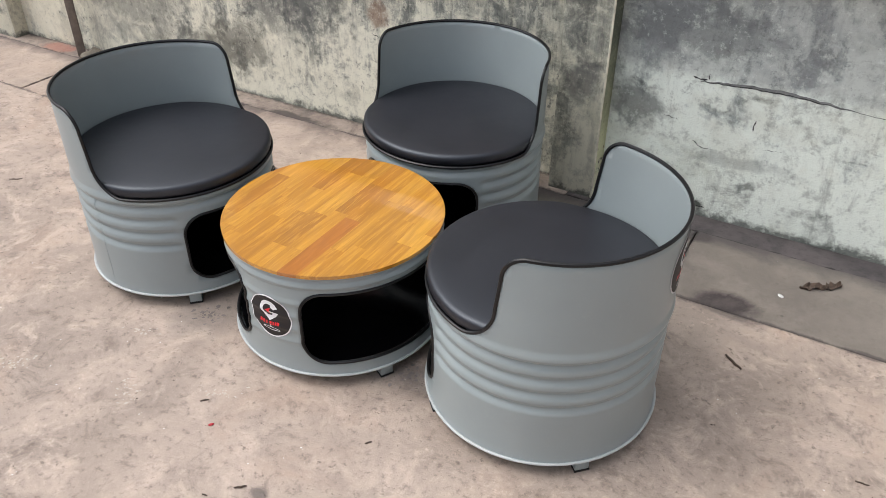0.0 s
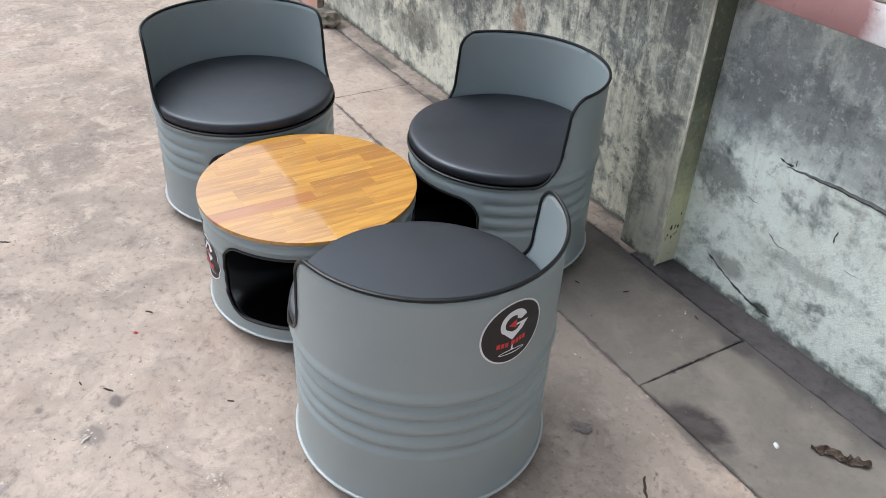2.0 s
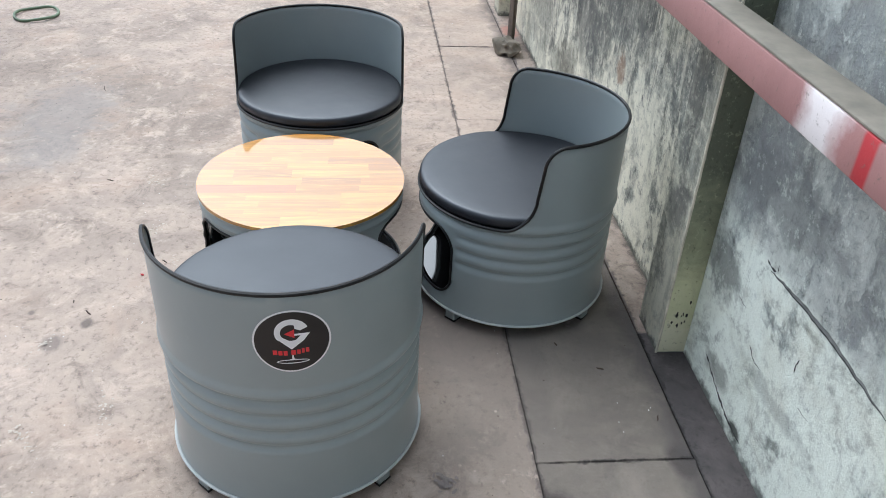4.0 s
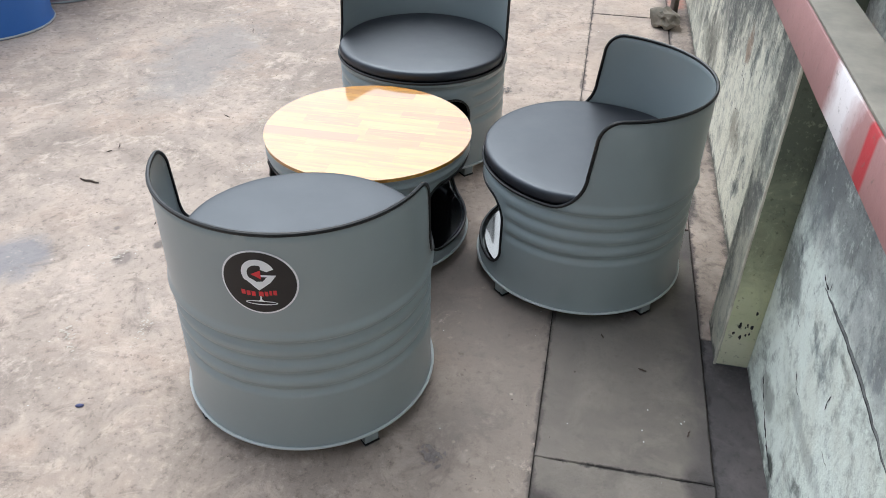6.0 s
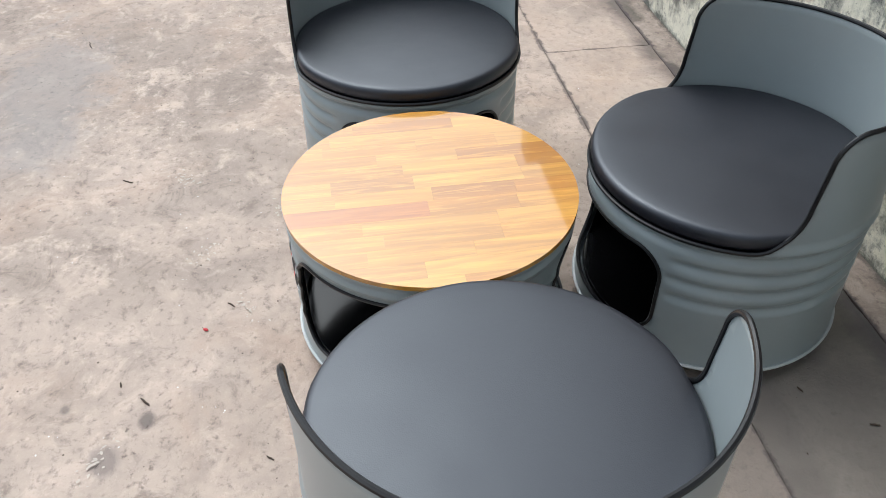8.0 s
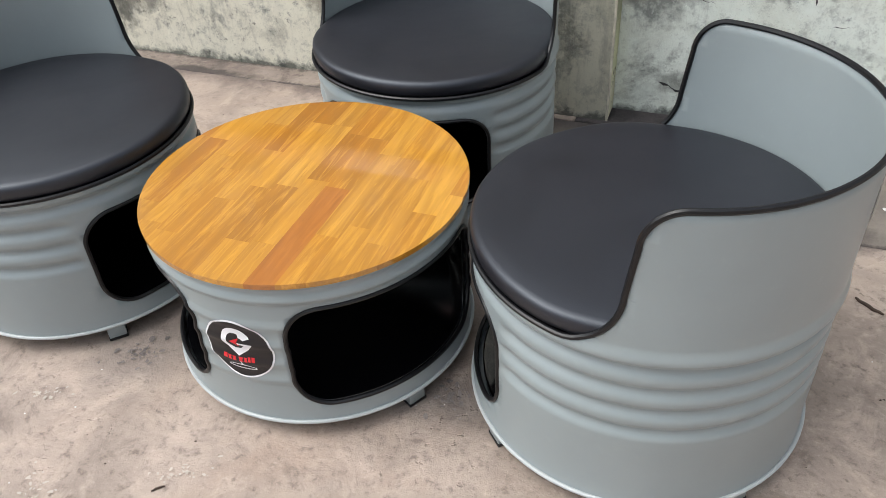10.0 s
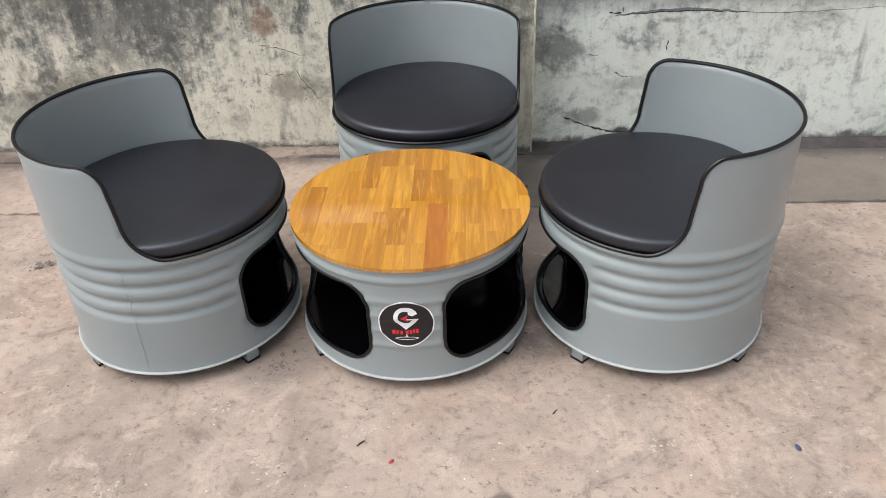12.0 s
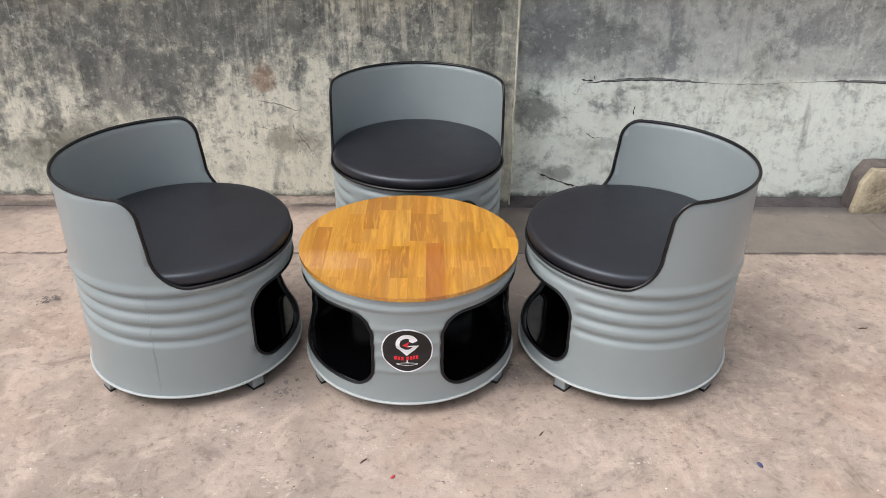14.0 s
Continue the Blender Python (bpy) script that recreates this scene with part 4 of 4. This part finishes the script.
def build_rail():
    ob = thing("painted_rail", "old rail with flaking pink paint, white patches and a red stripe", "rail")
    part("rail_bar", box(-2.7, 6.4, 0.900, 0.974, 0.874, 0.954, 0.006), RAIL, ob, "pink painted rail", angle=30)
    part("rail_cap", box(-2.7, 6.4, 0.903, 0.975, 0.9545, 0.959, 0.001), RAIL_TOP, ob, "bare worn top face", angle=30)


def lump(size, seed, rough=0.35, mesh_sub=3):
    bm = bmesh.new()
    bmesh.ops.create_icosphere(bm, subdivisions=mesh_sub, radius=1.0)
    off = Vector((seed * 3.1, seed * 1.7, seed * 5.3))
    for v in bm.verts:
        d = 1 + rough * noise.noise(v.co * 1.3 + off) + rough * 0.5 * noise.noise(v.co * 3.7 + off)
        v.co = Vector((v.co.x * size[0], v.co.y * size[1], max(v.co.z, -0.55) * size[2])) * d
    low = min(v.co.z for v in bm.verts)
    bm.transform(Matrix.Translation((0, 0, -low)))
    return bm


def oil_drum(x, y, mat, label):
    ob = thing("oil_drum", label, "drum", pose(x, y, 0), "oil drums in the yard")
    prof = [(0.0, 0.02), (0.27, 0.02), (0.276, 0.0), (0.286, 0.0), (0.287, 0.012), (0.281, 0.022), (0.281, 0.27), (0.284, 0.28), (0.290, 0.295), (0.284, 0.31), (0.281, 0.32),
            (0.281, 0.56), (0.284, 0.57), (0.290, 0.585), (0.284, 0.60), (0.281, 0.61), (0.281, 0.86), (0.287, 0.87), (0.286, 0.88), (0.276, 0.88), (0.272, 0.865), (0.0, 0.865)]
    part("drum_shell", lathe(prof, 72), mat, ob)
    part("base_rim", tube([(0.2855 * math.cos(2 * math.pi * i / 72), 0.2855 * math.sin(2 * math.pi * i / 72), 0.007) for i in range(72)], 0.006, True, 6), RIM, ob, "pale scuffed rolled rim")
    return ob


build_setting()
build_rail()
drum_table()
drum_chair(pose(0.594, 0.0196, 0, 0, 0, -90), "grey oil drum chair with black cushion and round back sticker", 185.5, None, 47.5, 0.579, 0.350)
drum_chair(pose(-0.5966, 0.0257, 0, 0, 0, 91), "grey oil drum chair with black cushion and weld seam", None, -95.5, 43.5, 0.580, 0.3495)
drum_chair(pose(0.0135, 0.6116, 0, 0, 0, 0), "grey oil drum chair with black cushion, backed to the wall", None, None, 43.5, 0.5795, 0.3425)

# ---- yard things ----
oil_drum(-1.32, -2.255, BLUE, "blue steel oil drum standing on the yard floor")
oil_drum(-1.89, -2.225, PINK, "faded mauve steel oil drum beside blue ones")
oil_drum(-2.515, -2.255, BLUE, "blue steel oil drum behind a steel leg")

post = thing("steel_post", "thin rusty angle iron post wedged with a rock", "post", pose(-2.25, 0.965, 0, 0, 0, 20))
bm = box(-0.022, 0.022, -0.0025, 0.0025, 0, 1.6, 0.0008)
part("flange", bm, STEEL, post)
part("flange", box(-0.022, -0.017, 0.0026, 0.042, 0, 1.6, 0.0008), STEEL, post)
part("bracket", box(-0.062, -0.034, -0.004, 0.004, 0.30, 0.95, 0.001), RUST_DARK, post, "dark rusted flat bar beside the post")
for z in (0.40, 0.80):
    part("bolt", box(-0.040, -0.016, -0.006, 0.006, z, z + 0.014, 0.002), RUST_DARK, post)
solo("rock", lump((0.075, 0.06, 0.05), 1.0, 0.5), ROCK, "rough grey rock at the foot of a post", "rock", pose(-2.085, 0.925, 0, 0, 0, 30), angle=25)
stand = thing("steel_stand_leg", "brown steel box leg standing on the yard floor", "stand leg", pose(-2.13, -1.94, 0, 0, 0, 15))
part("leg", box(-0.02, 0.02, -0.02, 0.02, 0, 1.1, 0.003), STEEL, stand)
def rough_block(w, d, h, seed, lean=0.0, jag=0.006):
    """A broken slab on edge, its upper corner knocked off."""
    bm = box(-w / 2, w / 2, -d / 2, d / 2, 0, h, 0.005)
    bmesh.ops.subdivide_edges(bm, edges=bm.edges, cuts=6, use_grid_fill=True)
    for v in bm.verts:
        q = v.co * 16 + Vector((seed, seed, seed))
        v.co += Vector((noise.noise(q), 0.5 * noise.noise(q + Vector((9, 0, 0))), noise.noise(q + Vector((0, 9, 0))))) * jag
        if v.co.x < 0:
            v.co.x += lean * max(0.0, v.co.z) + 0.5 * max(0.0, v.co.z - h * 0.72)
        v.co.z = max(v.co.z, 0.0)
    return bm


block = thing("concrete_block", "broken beige concrete block leaning against the wall", "block", pose(1.835, 0.915, -0.008, 0, 0, 3))
part("block_face", rough_block(0.30, 0.030, 0.188, 2.0, 0.08), STONE, block, "pale beige broken face", angle=30)
# rear part in the dark copy, so the block's side looks shaded
core = rough_block(0.29, 0.075, 0.194, 5.0, 0.08)
core.transform(Matrix.Translation((0.002, 0.051, 0)))
part("block_rear", core, STONE_SHADE, block, "dark rear part, coloured as the shaded side", angle=30)
ringpts = [(0.13 * math.cos(2 * math.pi * i / 48), 0.11 * math.sin(2 * math.pi * i / 48), 0.011 + 0.004 * math.sin(6 * math.pi * i / 48)) for i in range(48)]
solo("hose_loop", tube(ringpts, 0.008, True), HOSE, "loop of thin green hose on the floor", "hose", pose(-2.58, -1.65, 0))
solo("white_pebble", lump((0.028, 0.02, 0.02), 4.0), PAPER, "small whitish stone on the floor", "pebble", pose(-1.97, -1.675, 0))


def twig(x, y, length, turn, r=0.003, name="twig", mat=None, label="short dry brown twig on the concrete"):
    rng = random.Random(int(abs(x * 1000 + y * 77)))
    pts = [(length * (i / 6 - 0.5), rng.uniform(-1, 1) * length * 0.04, r + 0.0005) for i in range(7)]
    return solo(name, tube(pts, lambda u: r * (0.7 + 0.5 * math.sin(math.pi * u)), False, 6), mat or TWIG, label, "twig", pose(x, y, 0, 0, 0, turn))


twig(1.003, 0.360, 0.062, -38)
twig(-0.077, -0.986, 0.075, 80)
twig(0.156, -0.601, 0.028, 40, 0.002)


def scrap(x, y, size, mat, label, seed, name, slim=0.6, turn=None):
    bm = bmesh.new()
    n = 11
    vs = [bm.verts.new((size * (1 + 0.5 * noise.noise(Vector((i * 1.7, seed, 0)))) * math.cos(2 * math.pi * i / n), slim * size * math.sin(2 * math.pi * i / n),
                        0.003 + 0.003 * noise.noise(Vector((i, seed, 3))))) for i in range(n)]
    mid = bm.verts.new((0, 0, 0.006))
    for i in range(n):
        bm.faces.new((vs[i], vs[(i + 1) % n], mid))
    ob = solo(name, bm, mat, label, "scrap", pose(x, y, -0.0005, 0, 0, seed * 50 if turn is None else turn))
    thicken(ob, 0.001)
    return ob


scrap(-0.029, -0.496, 0.007, RED_BIT, "tiny red plastic scrap on the concrete", 1, "red_scrap")
scrap(0.828, -0.462, 0.010, BLUE_BIT, "small dark blue plastic scrap on the floor", 2, "blue_scrap")
scrap(1.058, 0.721, 0.011, PAPER, "tiny white paper scrap on the slab", 3, "paper_scrap")


def leaf(x, y, length, width, turn, seed):
    """A dead leaf, curled along its rib, with a torn edge."""
    bm = bmesh.new()
    nu, nv = 18, 7
    grid = []
    for i in range(nu + 1):
        u = i / nu
        row = []
        for j in range(nv + 1):
            t = 2 * j / nv - 1
            w = width * math.sin(math.pi * (0.06 + 0.9 * u)) ** 0.8 * (1 + 0.45 * noise.noise(Vector((u * 7, t * 2, seed))))
            curl = 0.011 * abs(t) ** 1.5 * (0.6 + noise.noise(Vector((u * 5, seed, t)))) + 0.005 * noise.noise(Vector((u * 9, t * 4, seed + 3)))
            row.append(bm.verts.new((length * (u - 0.5), t * w + 0.008 * noise.noise(Vector((u * 3, seed, 1))), max(0.0015, 0.004 + curl))))
        grid.append(row)
    for a, b in zip(grid, grid[1:]):
        for j in range(nv):
            bm.faces.new((a[j], a[j + 1], b[j + 1], b[j]))
    ob = solo("dry_leaf", bm, LEAF, "crumpled dry brown leaf on the slab", "leaf", pose(x, y, -0.002, 0, 0, turn), smooth=False)
    return thicken(ob, 0.0008)


leaf(1.136, 0.812, 0.085, 0.016, 32, 4)
leaf(1.183, 0.842, 0.070, 0.014, 50, 5)

def scuff(x, y, length, turn, mat, seed, name, label, count=14, size=0.006, spread=0.3):
    """A ragged cluster of flecks rubbed into the concrete."""
    rng = random.Random(seed)
    bm = bmesh.new()
    c, s_ = math.cos(radians(turn)), math.sin(radians(turn))
    for k in range(count):
        u, v = rng.gauss(0, 0.33) * length, rng.gauss(0, 0.33) * length * spread
        r = size * rng.uniform(0.3, 1.3)
        ang = rng.uniform(0, 6.28)
        n = 7
        z = 0.0008 + 0.00012 * k
        ring = []
        for i in range(n):
            a = 2 * math.pi * i / n
            q = r * rng.uniform(0.5, 1.2)
            px, py = q * 1.7 * math.cos(a), q * math.sin(a)
            px, py = px * math.cos(ang) - py * math.sin(ang), px * math.sin(ang) + py * math.cos(ang)
            ring.append(bm.verts.new((x + (u + px) * c - (v + py) * s_, y + (u + px) * s_ + (v + py) * c, z)))
        bm.faces.new(ring)
    return solo(name, bm, mat, label, "stain", kind="structure", smooth=False)


LIME = plain("rubbed_lime", (0.50, 0.445, 0.385), 0.9, 0, 60, 0.15)
for n, (x, y, l, a) in enumerate([(-0.084, -0.406, 0.10, 25), (-0.435, -0.335, 0.07, 30), (-0.28, -0.52, 0.12, -30), (0.55, -0.45, 0.10, 10),
                                  (-0.62, -0.60, 0.10, 50), (0.30, -0.68, 0.12, -15), (-1.05, 0.05, 0.10, 15), (0.62, -0.62, 0.09, 40)]):
    scuff(x, y, l, a, LIME, 20 + n, "lime_scuff", "pale lime scuffs rubbed into the concrete", 34, 0.0026, 0.35)
for n, (x, y, l, a) in enumerate([(0.798, 0.352, 0.045, 20), (0.312, -0.111, 0.10, 10), (-0.33, -0.19, 0.08, 60),
                                  (-1.13, 0.26, 0.06, 20), (0.22, 0.76, 0.06, 30)]):
    scuff(x, y, l, a, STAIN, 50 + n, "dark_scuff", "dark oily scuffs on the concrete", 40, 0.0052 if l < 0.05 else 0.004, 0.6)
for x, y, l, a in [(-0.322, -1.016, 0.035, 20), (-0.28, -1.03, 0.02, -40), (0.103, -0.656, 0.014, 10), (-0.633, -0.747, 0.03, 60), (-1.51, -1.0, 0.06, 15), (1.347, 0.105, 0.03, 5), (-0.10, -0.445, 0.022, 45),
                   (0.434, 0.80, 0.02, 70), (0.33, 0.70, 0.016, 20), (-1.474, 0.03, 0.05, 30), (0.328, -0.353, 0.018, 50), (0.62, 0.90, 0.02, -20)]:
    twig(x, y, l, a, 0.0016)


def grit(name, label, mat, count, seed, sizes):
    """Loose grains on the floor, in one mesh."""
    rng = random.Random(seed)
    verts, faces = [], []
    for k in range(count):
        x, y = rng.uniform(-2.6, 2.0), rng.uniform(-1.9, 0.94)
        z = 0.0 if y < 0.56 else 0.001
        r = rng.uniform(*sizes)
        a = rng.uniform(0, 6.28)
        n0 = len(verts)
        for i in range(5):
            b = a + 2 * math.pi * i / 5
            q = r * rng.uniform(0.6, 1.3)
            verts.append((x + q * math.cos(b), y + q * 0.8 * math.sin(b), z))
        verts.append((x + r * 0.2, y, z + r * rng.uniform(0.5, 0.9)))
        faces += [(n0 + i, n0 + (i + 1) % 5, n0 + 5) for i in range(5)]
    me = bpy.data.meshes.new(name)
    me.from_pydata(verts, [], faces)
    me.materials.append(mat)
    return tagged(new(name, me), label, "grit", "", "stuff")


grit("dark_grit", "fine dark grit scattered over the concrete", TWIG, 330, 7, (0.0010, 0.0032))
grit("pale_grit", "fine pale stone chips scattered over the concrete", PAPER, 260, 8, (0.0009, 0.0026))
